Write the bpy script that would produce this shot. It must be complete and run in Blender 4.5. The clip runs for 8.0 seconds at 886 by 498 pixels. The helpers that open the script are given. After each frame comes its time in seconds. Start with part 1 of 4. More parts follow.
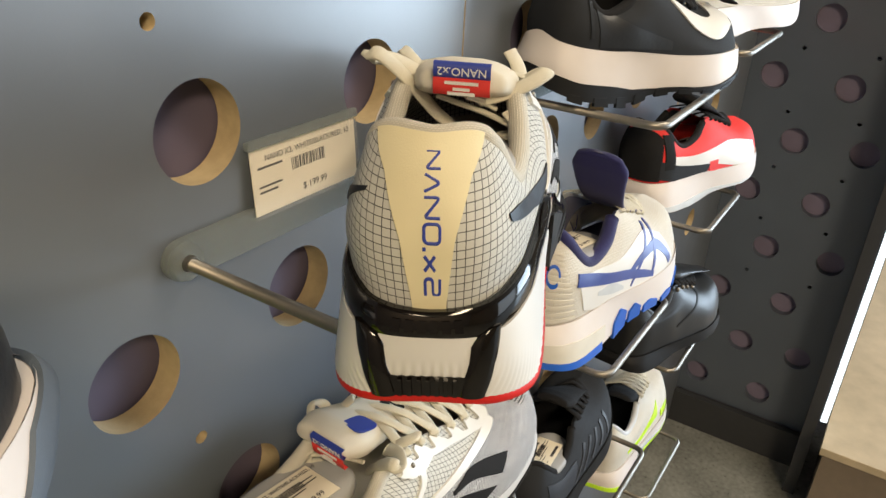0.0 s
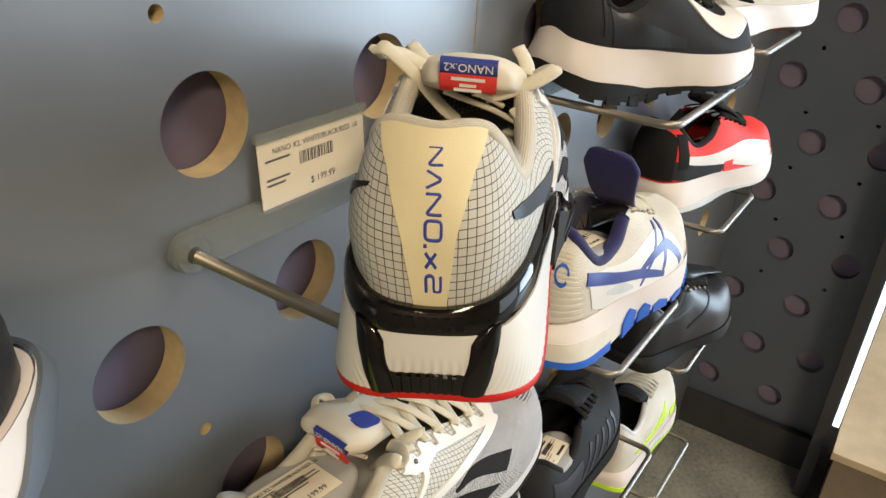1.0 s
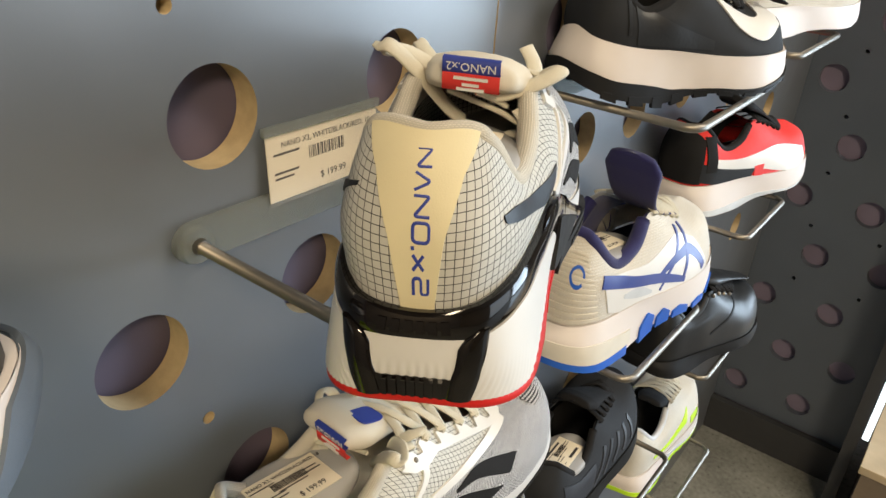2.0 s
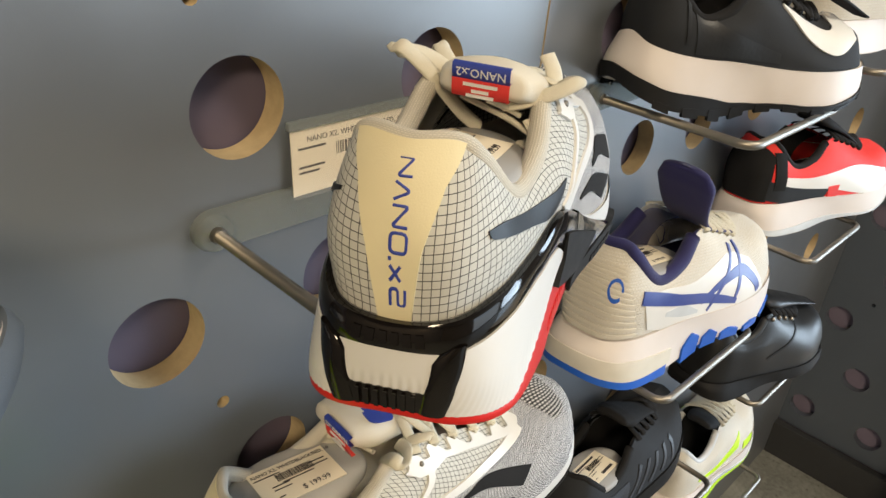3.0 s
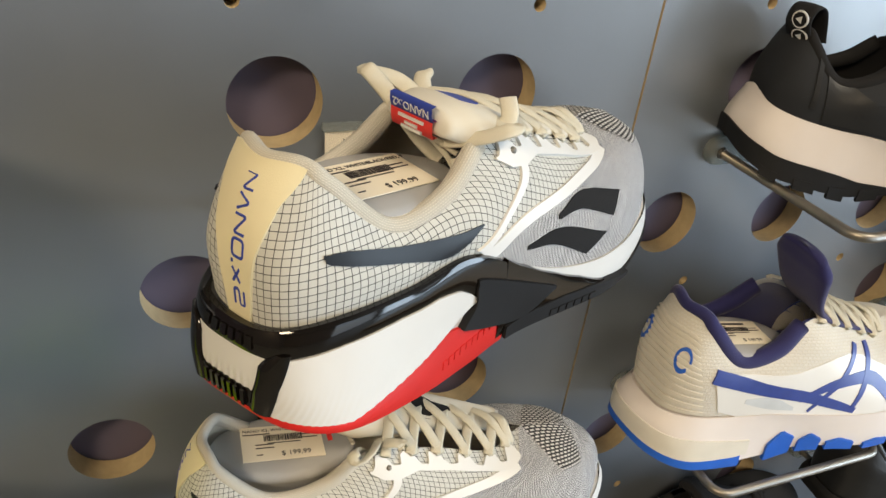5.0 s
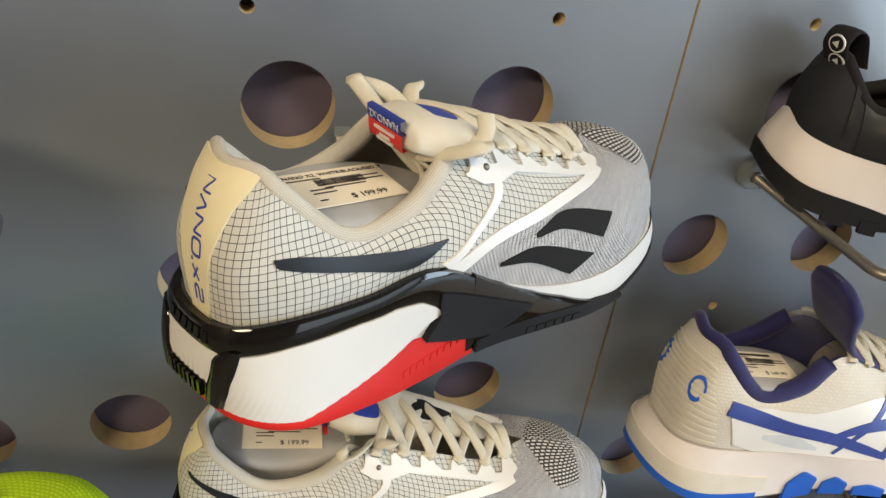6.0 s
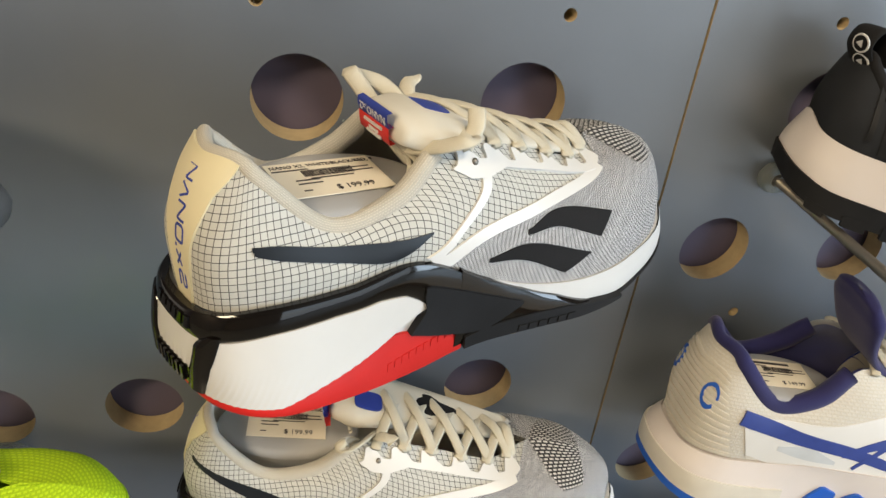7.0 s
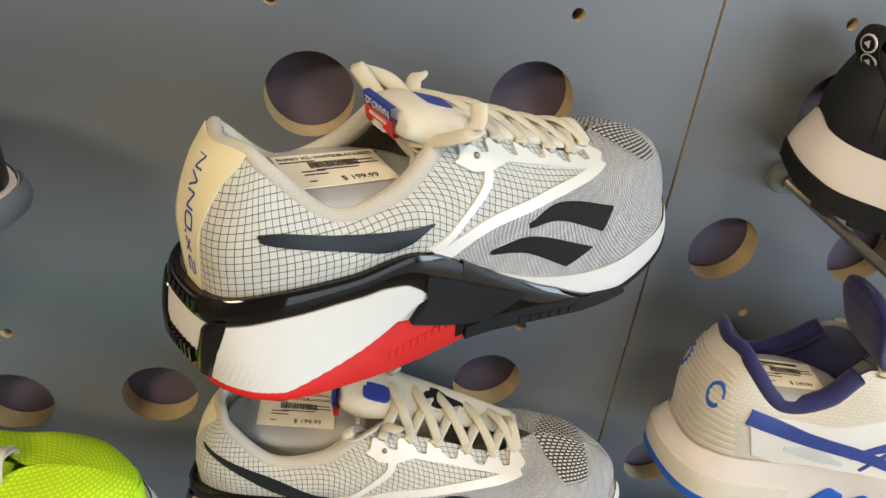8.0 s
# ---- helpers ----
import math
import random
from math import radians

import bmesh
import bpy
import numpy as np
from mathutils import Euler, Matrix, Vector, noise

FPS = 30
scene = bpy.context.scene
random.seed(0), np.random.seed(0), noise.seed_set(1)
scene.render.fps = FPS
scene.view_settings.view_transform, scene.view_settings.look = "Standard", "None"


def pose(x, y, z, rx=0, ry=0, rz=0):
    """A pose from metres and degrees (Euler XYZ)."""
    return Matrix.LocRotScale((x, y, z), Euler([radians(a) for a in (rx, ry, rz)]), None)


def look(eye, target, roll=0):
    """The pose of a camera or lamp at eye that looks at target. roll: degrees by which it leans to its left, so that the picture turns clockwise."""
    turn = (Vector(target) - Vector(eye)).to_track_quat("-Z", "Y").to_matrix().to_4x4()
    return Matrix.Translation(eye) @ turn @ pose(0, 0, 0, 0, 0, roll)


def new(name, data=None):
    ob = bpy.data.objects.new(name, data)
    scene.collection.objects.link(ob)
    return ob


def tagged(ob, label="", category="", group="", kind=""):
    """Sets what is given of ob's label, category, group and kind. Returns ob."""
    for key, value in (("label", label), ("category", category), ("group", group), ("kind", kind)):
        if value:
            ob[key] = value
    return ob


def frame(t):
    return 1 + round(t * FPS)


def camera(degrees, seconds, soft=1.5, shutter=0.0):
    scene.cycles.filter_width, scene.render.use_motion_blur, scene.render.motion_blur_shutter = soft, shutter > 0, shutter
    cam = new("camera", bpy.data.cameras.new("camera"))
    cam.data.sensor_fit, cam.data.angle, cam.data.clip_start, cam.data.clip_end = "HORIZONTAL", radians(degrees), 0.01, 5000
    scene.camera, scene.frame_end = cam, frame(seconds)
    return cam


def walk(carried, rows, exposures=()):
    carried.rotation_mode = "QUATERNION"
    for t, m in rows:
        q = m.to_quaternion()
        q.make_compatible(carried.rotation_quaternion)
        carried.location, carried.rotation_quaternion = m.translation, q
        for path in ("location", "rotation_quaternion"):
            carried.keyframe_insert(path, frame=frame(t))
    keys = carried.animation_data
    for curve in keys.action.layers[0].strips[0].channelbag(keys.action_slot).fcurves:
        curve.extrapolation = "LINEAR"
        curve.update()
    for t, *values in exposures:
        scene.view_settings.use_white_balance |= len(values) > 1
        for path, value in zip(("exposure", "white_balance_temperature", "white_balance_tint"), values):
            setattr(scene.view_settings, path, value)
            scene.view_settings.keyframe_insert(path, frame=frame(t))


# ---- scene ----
cam = camera(61.7, 8.0)
PATH = [
    (0, (-0.157, -0.324, 1.337), (1.358, 0.62, 0.436), 2.9),
    (0.5, (-0.156, -0.325, 1.338), (1.35, 0.631, 0.432), 3.1),
    (1, (-0.153, -0.327, 1.337), (1.337, 0.644, 0.424), 3.4),
    (2.5, (-0.126, -0.346, 1.342), (1.249, 0.753, 0.392), 4.6),
    (3, (-0.108, -0.358, 1.345), (1.182, 0.827, 0.379), 5.2),
    (3.5, (-0.081, -0.379, 1.349), (1.089, 0.911, 0.364), 5.7),
    (4, (-0.039, -0.399, 1.355), (0.985, 0.998, 0.355), 6.2),
    (4.5, (-0.005, -0.42, 1.361), (0.864, 1.07, 0.349), 6.5),
    (5, (0.023, -0.444, 1.374), (0.745, 1.114, 0.348), 6.9),
    (6.5, (0.093, -0.463, 1.389), (0.524, 1.176, 0.327), 6.7),
    (7, (0.103, -0.467, 1.388), (0.483, 1.182, 0.32), 6.4),
    (7.5, (0.109, -0.472, 1.388), (0.456, 1.182, 0.319), 6.3),
    (8, (0.111, -0.479, 1.389), (0.433, 1.182, 0.323), 6.1),
]
walk(cam, [(t, look(eye, target, roll)) for t, eye, target, roll in PATH],
     exposures=[(0, 0.07), (2.5, 0.05), (3.5, 0.0), (5.0, -0.06), (6.5, -0.11), (8.0, -0.11)])

# ---- light ----
world = bpy.data.worlds.new("world")
scene.world = world
world.use_nodes = True
wn = world.node_tree
sky = wn.nodes.new("ShaderNodeTexSky")
sky.sky_type, sky.sun_disc = "NISHITA", False
sky.sun_elevation, sky.sun_rotation = radians(35), radians(200)
wn.links.new(sky.outputs[0], wn.nodes["Background"].inputs[0])
wn.nodes["Background"].inputs[1].default_value = 0.08


def area_lamp(name, eye, target, sx, sy, power, colour):
    data = bpy.data.lights.new(name, "AREA")
    data.shape, data.size, data.size_y, data.energy, data.color = "RECTANGLE", sx, sy, power, colour
    ob = new(name, data)
    ob.matrix_world = look(eye, target)
    return ob


area_lamp("window_daylight", (4.94, -3.4, 1.40), (0.0, -3.4, 1.40), 2.6, 2.5, 290, (0.68, 0.84, 1.0))
area_lamp("window_daylight", (3.0, -4.94, 1.40), (3.0, 0.0, 1.40), 3.2, 2.5, 62, (0.76, 0.88, 1.0))
area_lamp("ceiling_panel_light", (-1.8, -2.1, 2.95), (-1.8, -2.1, 0.0), 1.2, 0.6, 128, (1.0, 0.79, 0.52))
area_lamp("ceiling_panel_light", (1.2, -1.3, 2.95), (1.2, -1.3, 0.0), 1.2, 0.6, 50, (1.0, 0.87, 0.68))


# ---- materials ----
def nodes_of(name):
    m = bpy.data.materials.new(name)
    m.use_nodes = True
    return m, m.node_tree, m.node_tree.nodes["Principled BSDF"]


def mat(name, col, rough=0.6, metal=0.0, vary=0.12, scale=60.0, bump=0.15, bscale=900.0, dist=0.0004, coat=0.0, sheen=0.0, big=6.0, spec=0.5):
    """Colour varied at two scales, with fine relief."""
    m, nt, b = nodes_of(name)
    N, L = nt.nodes.new, nt.links.new
    tc = N("ShaderNodeTexCoord")
    n1, n2, n3 = (N("ShaderNodeTexNoise") for _ in range(3))
    n1.inputs["Scale"].default_value, n2.inputs["Scale"].default_value, n3.inputs["Scale"].default_value = scale, big, bscale
    n1.inputs["Detail"].default_value = 6
    for n in (n1, n2, n3):
        L(tc.outputs["Object"], n.inputs["Vector"])
    add = N("ShaderNodeMath")
    add.operation = "ADD"
    L(n1.outputs[0], add.inputs[0])
    L(n2.outputs[0], add.inputs[1])
    mr = N("ShaderNodeMapRange")
    mr.inputs[1].default_value, mr.inputs[2].default_value = 0.6, 1.4
    mr.inputs[3].default_value, mr.inputs[4].default_value = 1 - vary, 1 + vary
    L(add.outputs[0], mr.inputs[0])
    mul = N("ShaderNodeVectorMath")
    mul.operation = "SCALE"
    mul.inputs[0].default_value = col
    L(mr.outputs[0], mul.inputs["Scale"])
    L(mul.outputs[0], b.inputs["Base Color"])
    rr = N("ShaderNodeMapRange")
    rr.inputs[3].default_value, rr.inputs[4].default_value = max(0.03, rough - 0.08), min(1, rough + 0.08)
    L(n1.outputs[0], rr.inputs[0])
    L(rr.outputs[0], b.inputs["Roughness"])
    b.inputs["Metallic"].default_value = metal
    b.inputs["Specular IOR Level"].default_value = spec
    b.inputs["Coat Weight"].default_value = coat
    b.inputs["Coat Roughness"].default_value = 0.06
    b.inputs["Sheen Weight"].default_value = sheen
    if bump:
        bp = N("ShaderNodeBump")
        bp.inputs["Strength"].default_value, bp.inputs["Distance"].default_value = bump, dist
        L(n3.outputs[0], bp.inputs["Height"])
        L(bp.outputs[0], b.inputs["Normal"])
    return m


def woven(name, col, line, cell, mortar, rough=0.75, row=None, bump=0.3, offset=0.0, wear=0.12, bands=0.0):
    """Cloth with a woven grid of threads, laid out by the surface's own metres."""
    m, nt, b = nodes_of(name)
    N, L = nt.nodes.new, nt.links.new
    uv, br, nz, wv = N("ShaderNodeUVMap"), N("ShaderNodeTexBrick"), N("ShaderNodeTexNoise"), N("ShaderNodeTexNoise")
    uv.uv_map = "UVMap"
    br.offset, br.squash = offset, 1.0
    br.inputs["Scale"].default_value = 1.0
    br.inputs["Brick Width"].default_value, br.inputs["Row Height"].default_value = cell, row or cell
    br.inputs["Mortar Size"].default_value, br.inputs["Mortar Smooth"].default_value = mortar, 0.35
    br.inputs["Color1"].default_value = br.inputs["Color2"].default_value = (*col, 1)
    br.inputs["Color2"].default_value = (*[c * (1 - wear * 0.5) for c in col], 1)
    br.inputs["Mortar"].default_value = (*line, 1)
    nz.inputs["Scale"].default_value, wv.inputs["Scale"].default_value = 25, 2500
    tc = N("ShaderNodeTexCoord")
    L(tc.outputs["Object"], nz.inputs["Vector"])
    L(tc.outputs["Object"], wv.inputs["Vector"])
    mr = N("ShaderNodeMapRange")
    mr.inputs[3].default_value, mr.inputs[4].default_value = 1 - wear, 1 + wear * 0.5
    L(nz.outputs[0], mr.inputs[0])
    mul = N("ShaderNodeVectorMath")
    mul.operation = "SCALE"
    L(uv.outputs[0], br.inputs["Vector"])
    L(br.outputs["Color"], mul.inputs[0])
    L(mr.outputs[0], mul.inputs["Scale"])
    out = mul.outputs[0]
    if bands:
        wave, ramp, mul2 = N("ShaderNodeTexWave"), N("ShaderNodeMapRange"), N("ShaderNodeVectorMath")
        wave.bands_direction = "Y"
        wave.inputs["Scale"].default_value, wave.inputs["Distortion"].default_value, wave.inputs["Detail Scale"].default_value = bands, 7.0, 0.6
        ramp.inputs[1].default_value, ramp.inputs[2].default_value = 0.3, 0.7
        ramp.inputs[3].default_value, ramp.inputs[4].default_value = 0.91, 1.04
        mul2.operation = "SCALE"
        L(uv.outputs[0], wave.inputs["Vector"])
        L(wave.outputs["Fac"], ramp.inputs[0])
        L(mul.outputs[0], mul2.inputs[0])
        L(ramp.outputs[0], mul2.inputs["Scale"])
        out = mul2.outputs[0]
    L(out, b.inputs["Base Color"])
    b.inputs["Roughness"].default_value = rough
    ad = N("ShaderNodeMath")
    ad.operation = "SUBTRACT"
    L(wv.outputs[0], ad.inputs[0])
    L(br.outputs["Fac"], ad.inputs[1])
    bp = N("ShaderNodeBump")
    bp.inputs["Strength"].default_value, bp.inputs["Distance"].default_value = bump, 0.0003
    L(ad.outputs[0], bp.inputs["Height"])
    L(bp.outputs[0], b.inputs["Normal"])
    return m


def clear(name, tint=(0.95, 0.97, 0.98), rough=0.05, see=0.8, ior=1.3):
    """Thin clear plastic: a mix of a see-through and a glossy body."""
    m, nt, b = nodes_of(name)
    b.inputs["Base Color"].default_value, b.inputs["Roughness"].default_value, b.inputs["IOR"].default_value = (*tint, 1), rough, ior
    tr, mx = nt.nodes.new("ShaderNodeBsdfTransparent"), nt.nodes.new("ShaderNodeMixShader")
    tr.inputs[0].default_value = (*tint, 1)
    mx.inputs[0].default_value = see
    nt.links.new(b.outputs[0], mx.inputs[1])
    nt.links.new(tr.outputs[0], mx.inputs[2])
    nt.links.new(mx.outputs[0], nt.nodes["Material Output"].inputs[0])
    return m


M_WALL = mat("grey_laminate", (0.125, 0.141, 0.166), 0.32, vary=0.10, scale=14, bump=0.12, bscale=700, dist=0.0002, big=3, spec=0.95)
M_MDF = mat("raw_board_edge", (0.46, 0.36, 0.21), 0.8, vary=0.15, scale=160, bump=0.3)
M_BACK = mat("purple_grey_board", (0.10, 0.083, 0.125), 0.75, vary=0.15, scale=18, bump=0.1)
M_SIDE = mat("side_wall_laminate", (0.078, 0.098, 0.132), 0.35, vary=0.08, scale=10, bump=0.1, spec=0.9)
M_PLINTH = mat("dark_plinth", (0.035, 0.037, 0.042), 0.5)
M_FLOOR = mat("speckled_floor", (0.19, 0.195, 0.18), 0.3, vary=0.45, scale=90, bump=0.05, big=8)
M_PLASTER = mat("taupe_paint", (0.17, 0.14, 0.11), 0.7, vary=0.08)
M_PLY = mat("pale_plywood", (0.50, 0.41, 0.28), 0.55, vary=0.18, scale=22)
M_STEEL = mat("brushed_steel", (0.26, 0.24, 0.21), 0.45, metal=1.0, vary=0.08, scale=200, bump=0.05)
M_ACRYL = clear("clear_acrylic", (0.62, 0.66, 0.66), 0.14, 0.80)
M_HOLDER = clear("holder_film", (0.97, 0.97, 0.97), 0.04, 0.93)
M_FROST = clear("frosted_plastic", (0.80, 0.80, 0.80), 0.3, 0.60)
M_CARD = mat("cream_card", (0.76, 0.69, 0.55), 0.6, vary=0.04, bump=0.05)
M_INK = mat("black_ink", (0.03, 0.025, 0.025), 0.7, vary=0.1)
M_CREAM = mat("cream_microfibre", (0.70, 0.63, 0.41), 0.62, vary=0.05, bump=0.25, bscale=1500, sheen=0.2)
M_GRID = woven("grid_ripstop", (0.54, 0.54, 0.505), (0.03, 0.03, 0.032), 0.0036, 0.00022)
M_KNIT = woven("grey_knit", (0.74, 0.74, 0.75), (0.08, 0.08, 0.085), 0.0022, 0.00027, row=0.0011, bump=0.8, offset=0.5, rough=0.85, bands=26.0)
M_MESH = woven("toe_mesh", (0.66, 0.65, 0.63), (0.03, 0.03, 0.032), 0.0040, 0.00075, row=0.0026, bump=1.0, offset=0.5, rough=0.85)
M_COLLAR = woven("collar_knit", (0.68, 0.64, 0.55), (0.52, 0.49, 0.42), 0.0016, 0.0003, row=0.0008, bump=0.9, offset=0.5, rough=0.9)
M_WHITE = mat("white_foam", (0.60, 0.60, 0.59), 0.5, vary=0.03, bump=0.08, bscale=1800)
M_TPU = mat("white_film", (0.68, 0.68, 0.67), 0.35, vary=0.02, bump=0.05)
M_BLACK = mat("gloss_black", (0.0050, 0.0040, 0.0035), 0.05, vary=0.4, scale=40, bump=0.06, bscale=160, dist=0.0006, spec=0.45)
M_MATTE = mat("matte_black_rubber", (0.012, 0.0125, 0.014), 0.55, vary=0.2, bump=0.15, spec=0.16)
M_DASH = mat("slate_film", (0.013, 0.016, 0.021), 0.42, vary=0.1, bump=0.1, spec=0.25)
M_CLOTHBLK = mat("black_cloth", (0.012, 0.012, 0.013), 0.85, vary=0.3, bump=0.6, bscale=1600, spec=0.2)
M_RED = mat("red_rubber", (0.50, 0.016, 0.013), 0.48, vary=0.10, bump=0.15, spec=0.25)
M_BLUE = mat("blue_print", (0.022, 0.045, 0.30), 0.5, vary=0.06)
M_REDLAB = mat("red_label", (0.62, 0.03, 0.025), 0.7, vary=0.08, bump=0.5, bscale=2500)
M_LACE = woven("lace_weave", (0.70, 0.66, 0.54), (0.62, 0.58, 0.47), 0.0006, 0.00012, row=0.0010, bump=0.7, offset=0.5, rough=0.85)
M_LINING = mat("pale_lining", (0.62, 0.585, 0.50), 0.9, vary=0.06, bump=0.6, bscale=1800)
M_NAVY = mat("navy_velvet", (0.012, 0.012, 0.085), 0.85, vary=0.2, bump=0.5, bscale=1500, sheen=0.15)
M_OFF = woven("white_mesh", (0.64, 0.62, 0.57), (0.60, 0.57, 0.50), 0.0042, 0.0007, row=0.003, bump=0.8, offset=0.5)
M_STRIPE = mat("blue_film", (0.03, 0.055, 0.26), 0.4, vary=0.15, scale=120)
M_BRIGHT = mat("bright_blue_rubber", (0.012, 0.10, 0.50), 0.45)
M_GEL = mat("grey_gel_foam", (0.62, 0.59, 0.52), 0.4, vary=0.08)
M_LEATHER = mat("black_leather", (0.014, 0.015, 0.017), 0.40, vary=0.25, bump=0.35, bscale=300, spec=0.35)
M_CHAR = mat("charcoal_knit", (0.018, 0.020, 0.024), 0.8, vary=0.2, bump=0.5, bscale=1300, spec=0.25)
M_PINK = mat("pinkish_white_foam", (0.66, 0.61, 0.585), 0.5, vary=0.03)
M_REDKNIT = mat("bright_red_knit", (0.68, 0.025, 0.02), 0.7, vary=0.08, bump=0.4, bscale=1500)
M_LIME = woven("lime_mesh", (0.62, 0.86, 0.01), (0.42, 0.66, 0.0), 0.0045, 0.0009, row=0.0032, bump=0.9, offset=0.5)
M_LIMEFILM = mat("lime_film", (0.50, 0.80, 0.02), 0.5)
M_PALEGREY = mat("pale_grey_rubber", (0.52, 0.55, 0.58), 0.5)
M_NIGHT = mat("night_navy_film", (0.022, 0.026, 0.036), 0.5, vary=0.2, bump=0.4, bscale=1200)
# M_BACK again in a lighter tone: light on the side backing, put into its colour
M_BACK_LIT = mat("purple_grey_board_lit", (0.19, 0.165, 0.24), 0.75, vary=0.15, scale=18, bump=0.1)
M_SLATE = mat("slate_blue_knit", (0.10, 0.125, 0.16), 0.7, vary=0.15, bump=0.4, bscale=1500)


# ---- mesh helpers ----
def part(name, me, material, parent=None, label=""):
    """One mesh object, from a bmesh or a mesh, under a thing or a part."""
    if isinstance(me, bmesh.types.BMesh):
        bm, me = me, bpy.data.meshes.new(name)
        bm.normal_update()
        bm.to_mesh(me)
        bm.free()
    if material and not me.materials:
        me.materials.append(material)
    ob = new(name, me)
    ob.parent = parent
    return tagged(ob, label) if label else ob


def smooth(ob, angle=None):
    for p in ob.data.polygons:
        p.use_smooth = True
    if angle:
        ob.data.set_sharp_from_angle(angle=radians(angle))
    return ob


def thing(name, label, category, m=None, group="", kind=""):
    ob = tagged(new(name), label, category, group, kind)
    ob.empty_display_size = 0.02
    if m:
        ob.matrix_world = m
    return ob


def box(x0, y0, z0, x1, y1, z1, bevel=0.0):
    bm = bmesh.new()
    bmesh.ops.create_cube(bm, size=1)
    for v in bm.verts:
        v.co = Vector(((x0 + x1) / 2 + v.co.x * (x1 - x0), (y0 + y1) / 2 + v.co.y * (y1 - y0), (z0 + z1) / 2 + v.co.z * (z1 - z0)))
    if bevel:
        bmesh.ops.bevel(bm, geom=bm.edges[:], offset=bevel, segments=2, affect="EDGES", profile=0.6)
    return bm


def sheet_mesh(name, P, uv=None, closed_u=False, closed_v=False, cap=False):
    """A grid of points P[i][j] as a mesh with UVs in metres."""
    P = np.asarray(P, float)
    nu, nv = P.shape[:2]
    faces, fuv = [], []
    if uv is None:
        du = np.concatenate([[0], np.cumsum(np.linalg.norm(np.diff(P[:, nv // 2], axis=0), axis=1))])
        dv = np.concatenate([[0], np.cumsum(np.linalg.norm(np.diff(P[nu // 2], axis=0), axis=1))])
        uv = np.stack(np.meshgrid(du, dv, indexing="ij"), -1)
    for i in range(nu if closed_u else nu - 1):
        for j in range(nv if closed_v else nv - 1):
            c = [(i, j), ((i + 1) % nu, j), ((i + 1) % nu, (j + 1) % nv), (i, (j + 1) % nv)]
            faces.append([a * nv + b for a, b in c])
            fuv += [uv[a][b] for a, b in c]
    if cap:
        for i in (0, nu - 1):
            ring = [i * nv + j for j in range(nv)]
            faces.append(ring if i else ring[::-1])
            fuv += [uv[i][j] for j in range(nv)]
    me = bpy.data.meshes.new(name)
    me.from_pydata(P.reshape(-1, 3).tolist(), [], faces)
    lay = me.uv_layers.new(name="UVMap")
    lay.data.foreach_set("uv", np.asarray(fuv, float).ravel())
    me.update()
    for p in me.polygons:
        p.use_smooth = True
    return me


def spline(pts, n):
    """A smooth line through the points."""
    p = np.asarray(pts, float)
    q = np.vstack([2 * p[0] - p[1], p, 2 * p[-1] - p[-2]])
    t = np.linspace(0, len(p) - 1, n)
    i = np.minimum(t.astype(int), len(p) - 2)
    f = (t - i)[:, None]
    a, b, c, d = q[i], q[i + 1], q[i + 2], q[i + 3]
    return 0.5 * (2 * b + (c - a) * f + (2 * a - 5 * b + 4 * c - d) * f * f + (3 * b - a - 3 * c + d) * f ** 3)


def cord(name, pts, width, thick, material, parent, up=(0, 0, 1), n=24, k=10, label="", ease=True):
    """A lace, wire or welt: an oval section swept along a line."""
    c = spline(pts, n) if ease else np.asarray(pts, float)
    n = len(c)
    width, thick = np.broadcast_to(width, n), np.broadcast_to(thick, n)
    t = np.gradient(c, axis=0)
    t /= np.linalg.norm(t, axis=1)[:, None] + 1e-12
    a = np.cross(t, np.asarray(up, float))
    a /= np.linalg.norm(a, axis=1)[:, None] + 1e-9
    b = np.cross(a, t)
    P = [[c[i] + a[i] * (width[i] / 2 * math.cos(q)) + b[i] * (thick[i] / 2 * math.sin(q)) for q in np.linspace(0, 2 * math.pi, k, endpoint=False)] for i in range(n)]
    return part(name, sheet_mesh(name, P, closed_v=True, cap=True), material, parent, label)


def lettering(name, text, size, material, parent, place, depth=0.0003, label="", align="CENTER", space=1.0):
    """Text in the built-in font, its points moved by place((x, y, z))."""
    cu = bpy.data.curves.new(name, "FONT")
    cu.body, cu.size, cu.extrude, cu.align_x, cu.align_y, cu.resolution_u, cu.space_character = text, size, depth, align, "CENTER", 3, space
    tmp = bpy.data.objects.new(name, cu)
    scene.collection.objects.link(tmp)
    me = bpy.data.meshes.new_from_object(tmp.evaluated_get(bpy.context.evaluated_depsgraph_get()))
    bpy.data.objects.remove(tmp)
    me.materials.clear()
    for v in me.vertices:
        v.co = place(v.co)
    me.name = name
    return part(name, me, material, parent, label)


def rounded(pts, r=0.3, closed=False):
    """A line with its corners rounded off, in small steps."""
    p = [np.array(q, float) for q in pts]
    n, out = len(p), []
    for i in range(n):
        if not closed and i in (0, n - 1):
            out.append(p[i])
            continue
        a, b = p[i - 1] - p[i], p[(i + 1) % n] - p[i]
        k = min(r, np.linalg.norm(a) * 0.45, np.linalg.norm(b) * 0.45)
        a, b = p[i] + a / np.linalg.norm(a) * k, p[i] + b / np.linalg.norm(b) * k
        out += [(1 - f) ** 2 * a + 2 * f * (1 - f) * p[i] + f * f * b for f in np.linspace(0, 1, 6)]
    if closed:
        out.append(out[0])
    return np.array(out)


